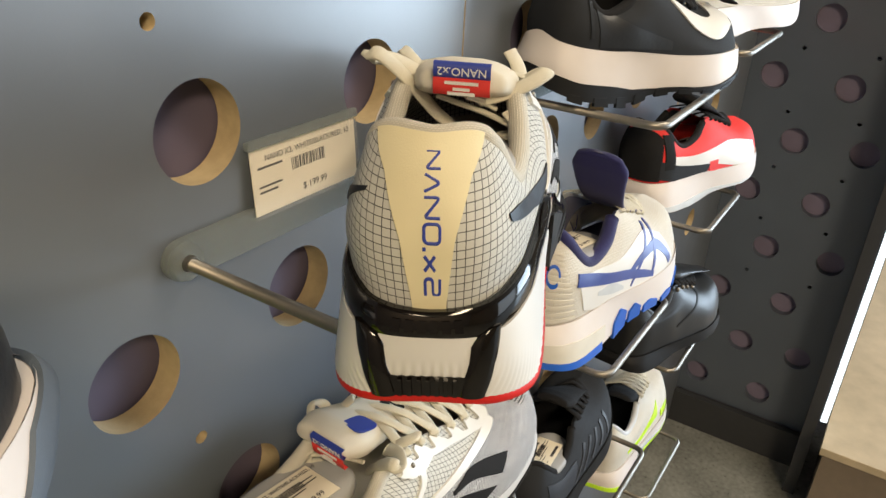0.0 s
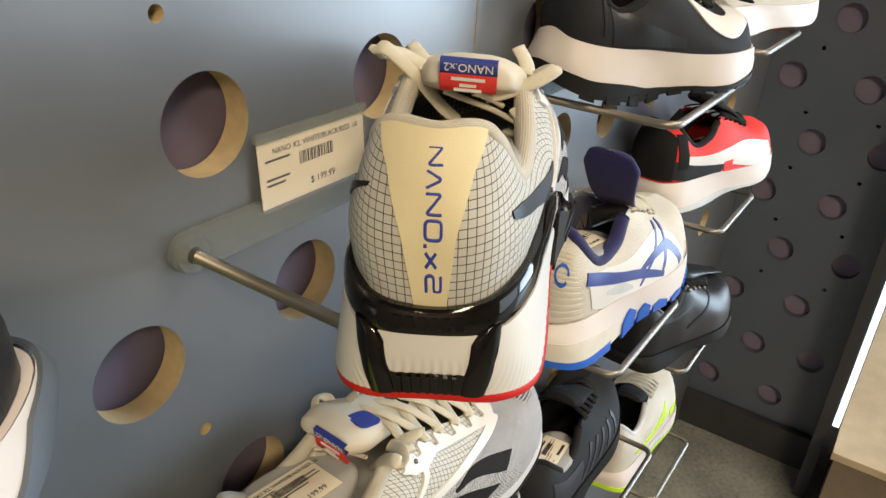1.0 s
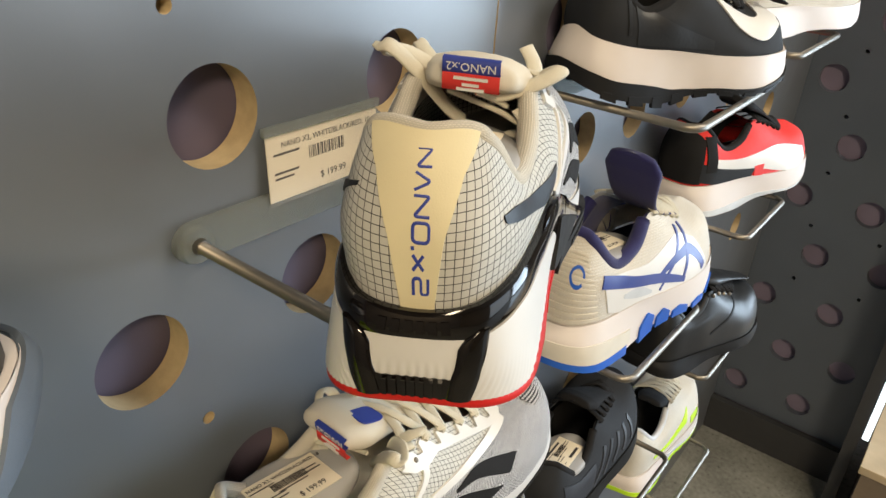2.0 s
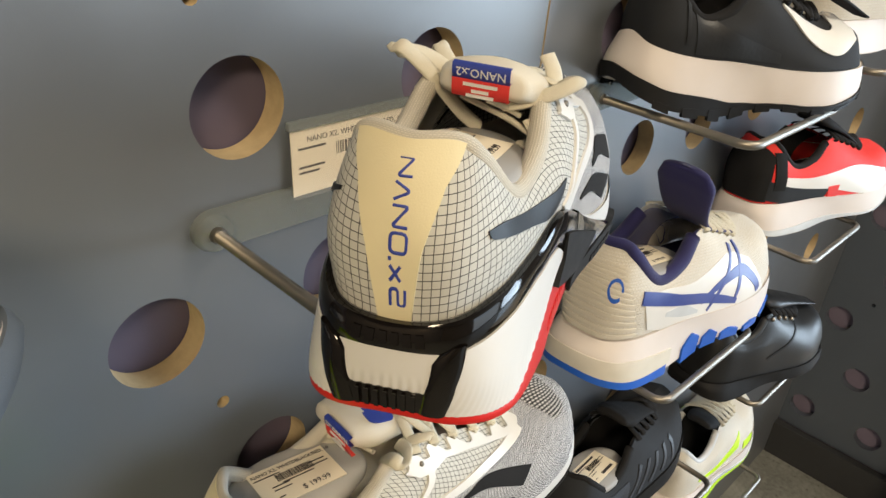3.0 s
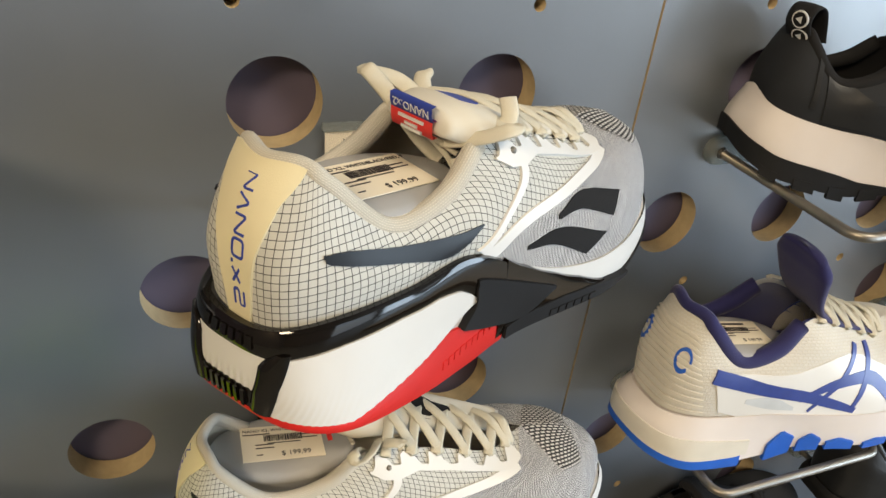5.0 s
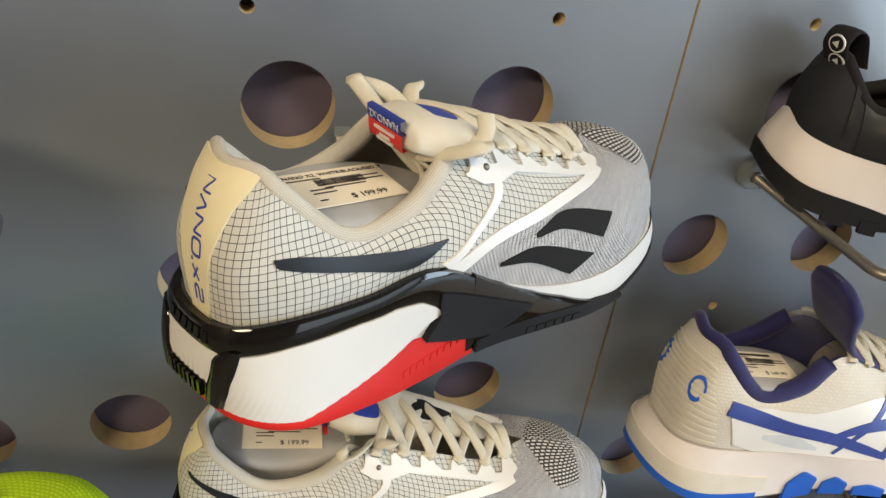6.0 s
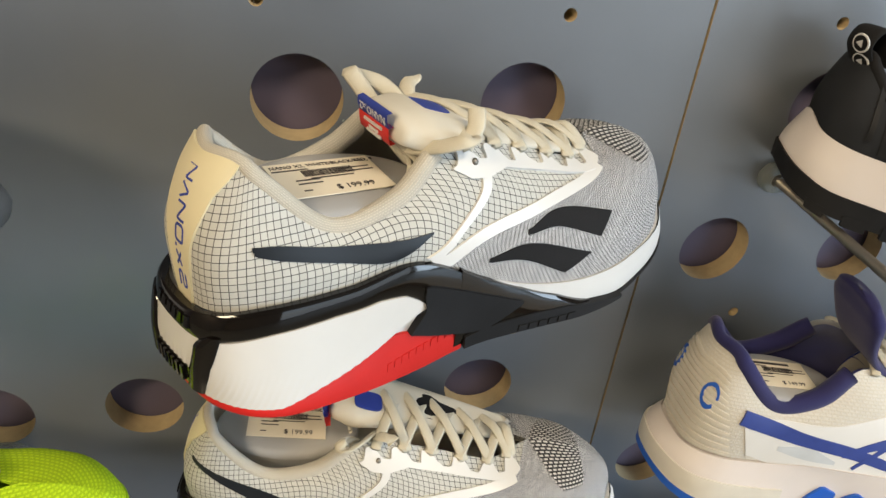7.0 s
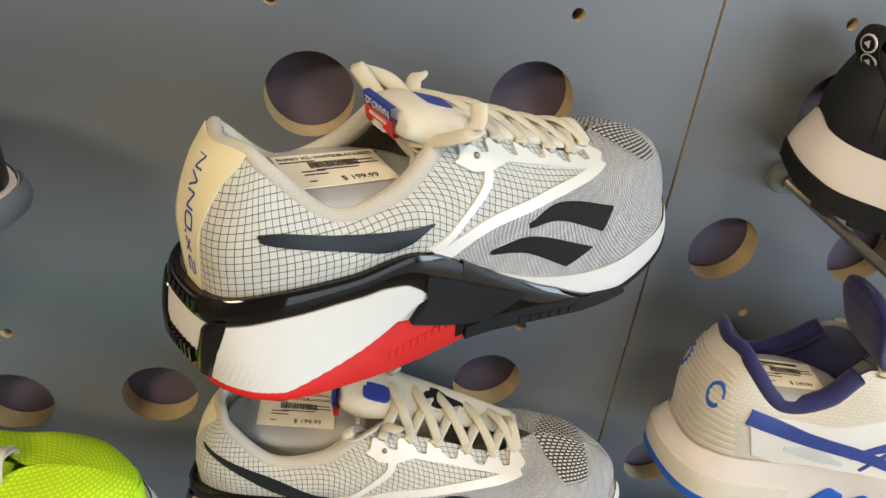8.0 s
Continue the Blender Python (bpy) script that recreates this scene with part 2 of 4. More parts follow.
def stroke_text(name, place, h, material, parent, label, pen=0.0016):
    """The word NANO.x2 in even rounded strokes, its points laid on a surface by place()."""
    en = [[(0, 0), (0, 1), (1.2, 0), (1.2, 1)]]
    glyphs = [(0, en, False), (.0117, [[(0, 0), (.53, 1), (1.06, 0)]], False), (.0222, en, False), (.0337, [[(0, 0), (0, 1), (1.06, 1), (1.06, 0)]], True),
              (.0431, [[(0, 0), (.2, 0)]], False), (.0465, [[(0, 0), (.75, .68)], [(0, .68), (.75, 0)]], False),
              (.0550, [[(0, .98), (.84, .98), (.84, .5), (0, .5), (0, 0), (.84, 0)]], False)]
    verts, faces = [], []
    for x0, strokes, closed in glyphs:
        for line in strokes:
            c = rounded(np.array(line) * h, 0.3 * h, closed) + (x0, 0)
            t = np.gradient(c, axis=0)
            t /= np.linalg.norm(t, axis=1)[:, None] + 1e-12
            k, m = len(verts), 8
            for (x, y), (tx, ty) in zip(c, t):
                verts += [(x - ty * pen / 2 * math.cos(q), y + tx * pen / 2 * math.cos(q), 0.0004 * math.sin(q)) for q in np.linspace(0, 2 * math.pi, m, endpoint=False)]
            faces += [(k + i * m + j, k + i * m + (j + 1) % m, k + (i + 1) * m + (j + 1) % m, k + (i + 1) * m + j) for i in range(len(c) - 1) for j in range(m)]
            faces += [tuple(k + j for j in range(m)), tuple(k + (len(c) - 1) * m + j for j in range(m))]
    me = bpy.data.meshes.new(name)
    me.from_pydata(np.asarray(place(np.array(verts))).tolist(), [], faces)
    return smooth(part(name, me, material, parent, label), 60)


# ---- shoe surfaces ----
class Loft:
    """One half of a shoe's skin between rails that run from the heel's back to the toe's tip; mirrored for the other half."""

    def __init__(self, rails, med=1, wide=1.08):
        self.med, self.wide = med, wide
        r = np.asarray(rails, float)
        m = np.array([1, -1, 1])
        r = np.concatenate([r[:, 1:2] * m, r, r[:, -2:-1] * m], axis=1)
        self.r = np.concatenate([2 * r[:1] - r[1:2], r, 2 * r[-1:] - r[-2:-1]], axis=0)
        self.nv, self.nu = len(rails), len(rails[0])
        self.table = None

    @staticmethod
    def weights(t, n):
        x = np.clip(t, -0.15, 1.15) * (n - 1)
        i = np.clip(np.floor(x).astype(int), 0, n - 2)
        f = x - i
        w = 0.5 * np.stack([-f + 2 * f ** 2 - f ** 3, 2 - 5 * f ** 2 + 3 * f ** 3, f + 4 * f ** 2 - 3 * f ** 3, -f ** 2 + f ** 3], -1)
        return i, w

    def raw(self, u, v):
        iu, wu = self.weights(u, self.nu)
        iv, wv = self.weights(v, self.nv)
        out = 0
        for a in range(4):
            for b in range(4):
                out = out + (wv[..., a] * wu[..., b])[..., None] * self.r[iv + a, iu + b]
        return out

    def __call__(self, u, v, d=0.0, side=1):
        """Points at (u, v), d metres out of the skin; side 1 is the wearer's right."""
        u, v = np.broadcast_arrays(np.asarray(u, float), np.asarray(v, float))
        flip = np.where(u < 0, -1.0, 1.0)
        uu = np.abs(u)
        p = self.raw(uu, v)
        e = 1e-3
        nrm = np.cross(self.raw(uu + e, v) - self.raw(uu - e, v), self.raw(uu, v + e) - self.raw(uu, v - e))
        nrm /= np.linalg.norm(nrm, axis=-1)[..., None] + 1e-15
        ref = np.stack([p[..., 0] - 0.14, p[..., 1], np.full(p.shape[:-1], 0.02)], -1)
        nrm *= np.where((nrm * ref).sum(-1) < 0, -1, 1)[..., None]
        p = p + nrm * np.asarray(d, float)[..., None]
        y = p[..., 1] * side * flip
        y = np.where(y * self.med > 0, y * self.wide, y)
        p[..., 0] -= self.med * 0.15 * y * np.clip(1 - p[..., 0] / 0.09, 0, 1)
        p[..., 1] = y + self.med * (0.06 * p[..., 2] + 0.3 * np.clip(p[..., 0] - 0.12, 0, None) ** 2)
        return p

    def find(self, s, z):
        """(u, v) of the skin's point that shows at (s, z) seen from the side."""
        if self.table is None:
            U, V = np.meshgrid(np.linspace(0, 1, 101), np.linspace(0, 1, 31), indexing="ij")
            self.table = U, V, self.raw(U, V)
        U, V, P = self.table
        s, z = np.broadcast_arrays(np.asarray(s, float), np.asarray(z, float))
        u, v = np.zeros(s.shape), np.zeros(s.shape)
        for k in np.ndindex(s.shape):
            q = (P[..., 0] - s[k]) ** 2 + (P[..., 2] - z[k]) ** 2
            i = np.unravel_index(np.argmin(q), q.shape)
            a, b = U[i], V[i]
            for _ in range(6):
                e = 1e-3
                p0, pu, pv = self.raw(np.array([a, a + e, a]), np.array([b, b, b + e]))
                J = np.array([[pu[0] - p0[0], pv[0] - p0[0]], [pu[2] - p0[2], pv[2] - p0[2]]]) / e
                if abs(np.linalg.det(J)) < 1e-7:
                    break
                da, db = np.linalg.solve(J, [s[k] - p0[0], z[k] - p0[2]])
                if abs(da) > 0.05 or abs(db) > 0.15:
                    break
                a, b = a + da, b + db
            u[k], v[k] = np.clip(a, 0, 1), np.clip(b, -0.05, 1.05)
        return u, v


def skirted(loft, U, V, d, side):
    """A raised patch: the grid (U, V) lifted by d, its rim brought back under the skin."""
    lift = np.broadcast_to(np.asarray(d, float), U.shape)
    P = loft(U, V, lift, side)
    low = loft(U, V, lift * 0 - 0.0012, side)
    full = np.concatenate([low[:1], P, low[-1:]], 0)
    ends = np.concatenate([low[:1], low, low[-1:]], 0)
    return np.concatenate([ends[:, :1], full, ends[:, -1:]], 1)


def band(name, loft, u0, u1, lo, hi, d, material, parent, side=1, n=48, m=8, label="", wave=None, crown=0.0):
    """A raised band along u between two heights, each given as (u, v) knots."""
    us = np.linspace(u0, u1, n)
    f = lambda k: np.interp(us, *zip(*k)) if isinstance(k, (list, tuple)) else np.full(n, k)
    a, b = f(lo), f(hi)
    q = np.linspace(0, 1, m)
    U = np.repeat(us[:, None], m, 1)
    V = a[:, None] + (b - a)[:, None] * q
    d = d + crown * np.sin(math.pi * q)[None] ** 0.6
    if wave:
        d = d + wave(U, V)
    me = sheet_mesh(name, skirted(loft, U, V, d, side))
    ob = part(name, me, material, parent, label)
    ob.data.set_sharp_from_angle(angle=radians(50))
    return ob


def leaf(name, loft, lo, hi, d, material, parent, side=1, n=20, m=6, label=""):
    """A raised patch between two lines, each given as (s, z) knots seen from the side."""
    a, b = spline(lo, n), spline(hi, n)
    q = np.linspace(0, 1, m)[None, :, None]
    g = a[:, None] * (1 - q) + b[:, None] * q
    U, V = loft.find(g[..., 0], g[..., 1])
    ob = part(name, sheet_mesh(name, skirted(loft, U, V, d, side)), material, parent, label)
    ob.data.set_sharp_from_angle(angle=radians(50))
    return ob


def strip(name, loft, line, width, d, material, parent, side=1, n=30, label="", uv=False, metric=(0.33, 0.062)):
    """A flat raised strap along a line of (s, z) knots."""
    k = np.array(metric if uv else (1.0, 1.0))
    c = spline(np.asarray(line, float) * k, n)
    t = np.gradient(c, axis=0)
    t /= np.linalg.norm(t, axis=1)[:, None]
    o = np.stack([-t[:, 1], t[:, 0]], 1)
    w = np.interp(np.linspace(0, 1, n), np.linspace(0, 1, len(width)), width)[:, None] / 2 if isinstance(width, (list, tuple)) else width / 2
    g = np.stack([c - o * w, c - o * w * 0.4, c + o * w * 0.4, c + o * w], 1)
    U, V = (g[..., 0] / k[0], g[..., 1] / k[1]) if uv else loft.find(g[..., 0], g[..., 1])
    ob = part(name, sheet_mesh(name, skirted(loft, U, V, d, side)), material, parent, label)
    ob.data.set_sharp_from_angle(angle=radians(50))
    return ob


def whole(name, loft, material, parent, nu=70, nv=26, d=0.0, u1=1.0, label="", v0=0.0, v1=1.0):
    """The whole skin, both halves in one sheet from the toe round the heel to the toe."""
    U, V = np.meshgrid(np.linspace(-u1, u1, 2 * nu + 1), np.linspace(v0, v1, nv), indexing="ij")
    P = loft(U, V, np.full(U.shape, d))
    mid = loft(U[:, :1] * 0 + U[:, :1], np.full((2 * nu + 1, 1), 0.4))[:, 0]
    du = np.concatenate([[0], np.cumsum(np.linalg.norm(np.diff(mid, axis=0), axis=1))])
    dv = np.concatenate([np.zeros((2 * nu + 1, 1)), np.cumsum(np.linalg.norm(np.diff(P, axis=1), axis=2), axis=1)], 1)
    uv = np.stack([np.repeat(du[:, None], nv, 1), dv], -1)
    return part(name, sheet_mesh(name, P, uv), material, parent, label)


def plug(name, loft, v, dz, material, parent, n=40, inset=0.0, label="", thick=0.004):
    """A flat slab that fills the skin's outline at the height v (insole or tread)."""
    us = np.linspace(-1, 1, 2 * n + 1)[:-1]
    ring = loft(us, np.full(us.shape, v), np.full(us.shape, -inset))
    bm = bmesh.new()
    top = [bm.verts.new((p[0], p[1], p[2] + dz)) for p in ring]
    bot = [bm.verts.new((p[0], p[1], p[2] + dz - thick)) for p in ring]
    bm.faces.new(top)
    bm.faces.new(bot[::-1])
    for i in range(len(top)):
        j = (i + 1) % len(top)
        bm.faces.new((top[j], top[i], bot[i], bot[j]))
    bmesh.ops.recalc_face_normals(bm, faces=bm.faces[:])
    bmesh.ops.triangulate(bm, faces=[f for f in bm.faces if len(f.verts) > 4])
    return part(name, bm, material, parent, label)


# ---- the place ----
def perforated(name, w, h, holes, pegs, thick, material, edge, m, label, category):
    """A board with round holes cut through it, in its own xy plane."""
    cu = bpy.data.curves.new(name, "CURVE")
    cu.dimensions, cu.fill_mode, cu.extrude = "2D", "BOTH", thick / 2
    rings = [[(0, 0), (w, 0), (w, h), (0, h)]]
    for r, n, spots in ((0.0300, 40, holes), (0.0046, 14, pegs)):
        for a, b in spots:
            if r < a < w - r and r < b < h - r:
                rings.append([(a + r * math.cos(i * 2 * math.pi / n), b + r * math.sin(i * 2 * math.pi / n)) for i in range(n)])
    for ring in rings:
        sp = cu.splines.new("POLY")
        sp.points.add(len(ring) - 1)
        for p, (a, b) in zip(sp.points, ring):
            p.co = (a, b, 0, 1)
        sp.use_cyclic_u = True
    tmp = bpy.data.objects.new(name, cu)
    scene.collection.objects.link(tmp)
    me = bpy.data.meshes.new_from_object(tmp.evaluated_get(bpy.context.evaluated_depsgraph_get()))
    bpy.data.objects.remove(tmp)
    me.materials.clear()
    me.materials.append(material)
    me.materials.append(edge)
    for p in me.polygons:
        p.material_index = int(abs(p.normal.z) < 0.5)
    ob = new(name, me)
    ob.matrix_world = m
    return tagged(ob, label, category, kind="structure")


def structure(name, bm, material, label, category):
    return tagged(part(name, bm, material), label, category, kind="structure")


WALL_HOLES = [(0.101, 1.205), (0.254, 1.205), (0.039, 1.071), (0.173, 1.075), (0.310, 1.073), (-0.023, 0.938), (-0.136, 0.934), (0.113, 0.938), (0.254, 0.944),
              (-0.270, 1.205), (0.04, 0.805), (0.19, 0.805), (0.30, 0.67), (0.10, 0.67), (0.18, 1.342), (0.32, 1.342)]
WALL_HOLES_2 = [(0.437, 1.084), (0.566, 1.080), (0.490, 1.208), (0.64, 1.206), (0.756, 0.971), (0.602, 0.955), (0.440, 0.831), (0.58, 0.831), (0.70, 1.08), (0.86, 1.085), (0.79, 1.208), (0.93, 1.208),
                (0.90, 0.955), (1.04, 1.085), (1.05, 0.955), (1.2, 1.085), (1.2, 0.831), (1.05, 0.831), (1.35, 0.955), (1.35, 1.208), (0.75, 0.83), (0.66, 0.70), (0.85, 0.70), (1.02, 0.70), (1.2, 0.57), (1.0, 0.44), (1.35, 0.70)]
PEG_Z = (1.266, 1.135, 1.004, 0.872, 0.741, 0.610)
TH = 0.019
up = Matrix.Rotation(radians(90), 4, "X")
perforated("wall_panel_1", 1.577, 2.6, [(x + 1.2015, z - 0.0015) for x, z in WALL_HOLES], [(x + 1.2, z) for x in (0.0786, 0.278, -0.126, -0.33) for z in PEG_Z], TH, M_WALL, M_MDF,
           Matrix.Translation((-1.2, TH / 2, 0)) @ up, "grey laminate display panel with round holes and peg holes", "wall panel")
perforated("wall_panel_2", 1.245, 2.6, [(x - 0.3775, z - 0.0015) for x, z in WALL_HOLES_2], [(x - 0.379, z) for x in (0.478, 0.678, 0.878, 1.078) for z in (1.27, 1.146, 1.0165, 0.87, 0.741)], TH, M_WALL, M_MDF,
           Matrix.Translation((0.379, TH / 2, 0)) @ up, "grey laminate display panel with round holes and peg holes", "wall panel")
structure("wall_north", box(-3, TH + 0.002, 0, 1.95, TH + 0.12, 3), M_BACK, "dark purple-grey backing wall behind the perforated panels", "wall")
structure("seam_strip", box(0.3771, 0.0135, 0, 0.3789, TH, 2.6), M_MDF, "raw board edge showing in the panel seam", "trim")
SIDE_HOLES = [(-0.136, 1.106), (-0.053, 0.974), (-0.208, 0.970), (-0.272, 0.837), (-0.055, 0.704), (-0.207, 0.702), (-0.128, 0.571), (-0.045, 0.435), (-0.199, 0.437), (-0.265, 0.302),
              (-0.042, 0.168), (-0.20, 0.168), (-0.128, 0.302), (-0.272, 0.571), (-0.128, 0.837), (-0.272, 1.106), (-0.053, 1.24), (-0.208, 1.24)]
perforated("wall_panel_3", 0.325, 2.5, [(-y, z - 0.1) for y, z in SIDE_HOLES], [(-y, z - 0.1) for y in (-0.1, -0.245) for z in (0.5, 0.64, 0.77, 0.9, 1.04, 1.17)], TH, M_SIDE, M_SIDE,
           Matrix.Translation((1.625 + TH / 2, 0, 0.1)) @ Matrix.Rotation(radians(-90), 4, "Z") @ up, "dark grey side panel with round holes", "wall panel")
# same backing board, its lit look carried by the lighter colour
structure("wall_east_backing", box(1.625 + TH + 0.002, -0.33, 0, 1.76, TH, 2.6), M_BACK_LIT, "purple-grey backing of the side panel, coloured lighter as if lit", "wall")
structure("plinth_1", box(1.603, -0.325, 0, 1.6245, -0.0005, 0.098), M_PLINTH, "dark skirting under the side panel", "baseboard")
structure("wall_return", box(1.50, -0.352, 0, 1.76, -0.3255, 2.6), M_PLINTH, "dark return panel beside the light box", "wall")
structure("floor", box(-3, -5, -0.1, 5, 0.14, 0), M_FLOOR, "speckled grey polished floor", "floor")
structure("ceiling", box(-3, -5, 3, 5, 0.14, 3.1), M_PLASTER, "taupe painted ceiling", "ceiling")
structure("wall_west", box(-3.1, -5, 0, -3, 0.14, 3), M_PLASTER, "taupe painted wall", "wall")
for i, (a, b, c, d) in enumerate(((-5, -4.7, 0, 3), (-2.1, 0.14, 0, 3), (-4.7, -2.1, 0, 0.15), (-4.7, -2.1, 2.65, 3))):
    structure(f"wall_east_{i + 1}", box(5, a, c, 5.1, b, d), M_PLASTER, "taupe painted wall round a shop window", "wall")
structure("wall_north_far", box(1.95, 0.02, 0, 5, 0.14, 3), M_PLASTER, "taupe painted wall", "wall")
for i, (a, b, c, d) in enumerate(((-3, 1.4, 0, 3), (4.6, 5, 0, 3), (1.4, 4.6, 0, 0.15), (1.4, 4.6, 2.65, 3))):
    structure(f"wall_south_{i + 1}", box(a, -5.1, c, b, -5, d), M_PLASTER, "taupe painted wall round a shop window", "wall")

# platform and light box at the end of the display
plat = thing("display_platform", "low display platform with a pale plywood top", "platform")
part("top", box(1.40, -1.6, 0.215, 3.2, -0.372, 0.235, 0.002), M_PLY, plat)
part("front", box(1.41, -1.59, 0.0, 3.19, -0.38, 0.214), mat("taupe_board", (0.20, 0.16, 0.12), 0.6), plat, "taupe front board")
glow, gnt, gb = nodes_of("lit_diffuser")
gb.inputs["Base Color"].default_value = (0.9, 0.95, 1, 1)
gb.inputs["Emission Color"].default_value, gb.inputs["Emission Strength"].default_value = (0.80, 0.93, 1.0, 1), 1.6
lb = thing("light_box", "slim dark light box with a glowing white edge", "light box")
part("housing", box(1.503, -0.371, 0.236, 1.75, -0.353, 2.3), M_PLINTH, lb)
part("diffuser", box(1.4955, -0.369, 0.237, 1.5025, -0.355, 2.3, 0.001), glow, lb, "glowing white acrylic edge")


def bracket(x0, x1, z, depth, group="shoe brackets", r=0.0038):
    """Wall bar with two round bosses and a bent steel wire that carries a shoe."""
    b = thing("shoe_bracket", "clear and steel wall bracket holding one shoe", "bracket", pose(x0, 0, z), group)
    w = x1 - x0
    bm = bmesh.new()
    ring = []
    for cx, a0 in ((w, -90), (0, 90)):
        for i in range(13):
            a = radians(a0 + i * 15)
            ring.append((cx + 0.0125 * math.cos(a), 0.0125 * math.sin(a)))
    f = [bm.verts.new((x, -0.0055, y)) for x, y in ring]
    g = [bm.verts.new((x, -0.0006, y)) for x, y in ring]
    bm.faces.new(f)
    bm.faces.new(g[::-1])
    for i in range(len(f)):
        j = (i + 1) % len(f)
        bm.faces.new((f[j], f[i], g[i], g[j]))
    bmesh.ops.recalc_face_normals(bm, faces=bm.faces[:])
    part("bar", bm, M_ACRYL, b, "clear acrylic bar")
    for x in (0, w):
        bm = bmesh.new()
        bmesh.ops.create_cone(bm, cap_ends=True, segments=28, radius1=0.0115, radius2=0.0108, depth=0.004, matrix=Matrix.Translation((x, -0.0076, 0)) @ Matrix.Rotation(radians(90), 4, "X"))
        smooth(part("boss", bm, M_ACRYL, b), 40)
        bm = bmesh.new()
        bmesh.ops.create_cone(bm, cap_ends=True, segments=16, radius1=0.0052, radius2=0.0046, depth=0.003, matrix=Matrix.Translation((x, -0.0111, 0)) @ Matrix.Rotation(radians(90), 4, "X"))
        smooth(part("screw_cap", bm, M_STEEL, b), 40)
    c = 0.014
    pts = [(0, -0.01, 0), (0, -depth + c, 0)] + [(c - c * math.cos(a), -depth + c - c * math.sin(a), 0) for a in np.linspace(0.2, math.pi / 2, 6)]
    pts += [(w - p[0], p[1], 0) for p in pts[::-1]]
    cord("wire", pts, 2 * r, 2 * r, M_STEEL, b, ease=False, label="bent steel wire")
    return b


bracket(0.0786, 0.278, 1.135, 0.140)
bracket(0.0786, 0.278, 0.8725, 0.140)
bracket(0.466, 0.655, 1.151, 0.152)
bracket(0.440, 0.628, 0.902, 0.150)
bracket(0.770, 0.965, 1.166, 0.150)
bracket(0.765, 0.935, 0.938, 0.150)
bracket(0.755, 0.935, 0.722, 0.150)
bracket(0.765, 0.940, 0.4685, 0.150)
bracket(-0.330, -0.130, 1.131, 0.140)
bracket(-0.330, -0.126, 0.8925, 0.150)


# price card in its clear holder on the bar
def price_card(m):
    t = thing("price_tag", "cream price card in a clear plastic holder on the bracket", "price tag", m)
    part("holder", box(0, -0.0045, 0, 0.099, -0.0035, 0.047, 0.0003), M_HOLDER, t, "clear plastic holder")
    card = part("card", box(0.001, -0.0030, 0.002, 0.098, -0.0024, 0.044), M_CARD, t)
    part("top_edge", box(-0.001, -0.0052, 0.0445, 0.100, -0.001, 0.0500, 0.0004), M_ACRYL, t, "clear top rail")
    place = lambda dx, dz: (lambda c: Vector((dx + c.x, -0.0032 - c.z, dz + c.y)))
    lettering("card_text", "NANO X2, WHITE/BLACK/RED, 10", 0.0052, M_INK, card, place(0.052, 0.037), 0.0001)
    lettering("card_price", "$ 199.99", 0.0066, M_INK, card, place(0.055, 0.010), 0.0001)
    rnd = random.Random(4)
    x = 0.035
    bm = bmesh.new()
    while x < 0.066:
        w = rnd.choice((0.0005, 0.0009, 0.0014))
        bmesh.ops.create_cube(bm, size=1, matrix=Matrix.Translation((x + w / 2, -0.0032, 0.0275)) @ Matrix.Diagonal((w, 0.0002, 0.008, 1)))
        x += w + rnd.choice((0.0006, 0.001))
    part("barcode", bm, M_INK, card)
    for i, (a, w) in enumerate(((0.019, 0.028), (0.0155, 0.022), (0.031, 0.030))):
        part("print_bar", box(0.006, -0.0033, a, 0.006 + w * 0.7, -0.0031, a + 0.0014), M_INK, card)
    return t


price_card(pose(0.1325, -0.004, 1.1405, -4, 0, 0))


# ---- shoes ----
BASE = [(.011, 0, .0485), (.015, .0195, .051), (.036, .032, .0550), (.07, .037, .0575), (.105, .041, .0630), (.14, .044, .047), (.175, .048, .033), (.215, .052, .027), (.255, .049, .027), (.295, .035, .031), (.319, 0, .037)]
LOW = [(.011, 0, .078), (.015, .021, .076), (.036, .033, .072), (.07, .038, .068), (.105, .042, .073), (.14, .043, .071), (.178, .047, .061), (.217, .050, .053), (.256, .047, .049), (.294, .033, .052), (.317, 0, .057)]
HIGH = [(.016, 0, .100), (.0225, .0195, .099), (.036, .029, .091), (.068, .035, .079), (.105, .038, .084), (.14, .038, .092), (.180, .038, .083), (.222, .037, .073), (.258, .034, .073), (.289, .024, .072), (.309, 0, .069)]
EDGE = [(.025, 0, .117), (.0305, .0155, .117), (.0385, .0240, .109), (.066, .030, .086), (.100, .031, .092), (.130, .0265, .112), (.172, .021, .101), (.220, .0165, .084), (.252, .0, .084), (.280, 0, .082), (.303, 0, .073)]
GROUND = [(.0040, 0, .0115), (.0090, .0265, .0085), (.03, .0405, .005), (.07, .0435, .004), (.105, .042, .004), (.14, .043, .008), (.175, .049, .009), (.215, .054, .007), (.255, .052, .008), (.300, .038, .015), (.326, 0, .026)]
WAIST = [(.0038, 0, .028), (.0095, .026, .026), (.03, .038, .024), (.07, .041, .026), (.105, .042, .031), (.14, .045, .028), (.175, .050, .021), (.215, .0545, .016), (.255, .0525, .015), (.301, .038, .022), (.328, 0, .032)]
WELT = [(.008, 0, .0480), (.012, .0215, .0505), (.034, .034, .0545), (.07, .039, .0570), (.105, .043, .0625), (.14, .0465, .0475), (.175, .0505, .0345), (.215, .054, .028), (.255, .051, .028), (.298, .037, .032), (.324, 0, .039)]


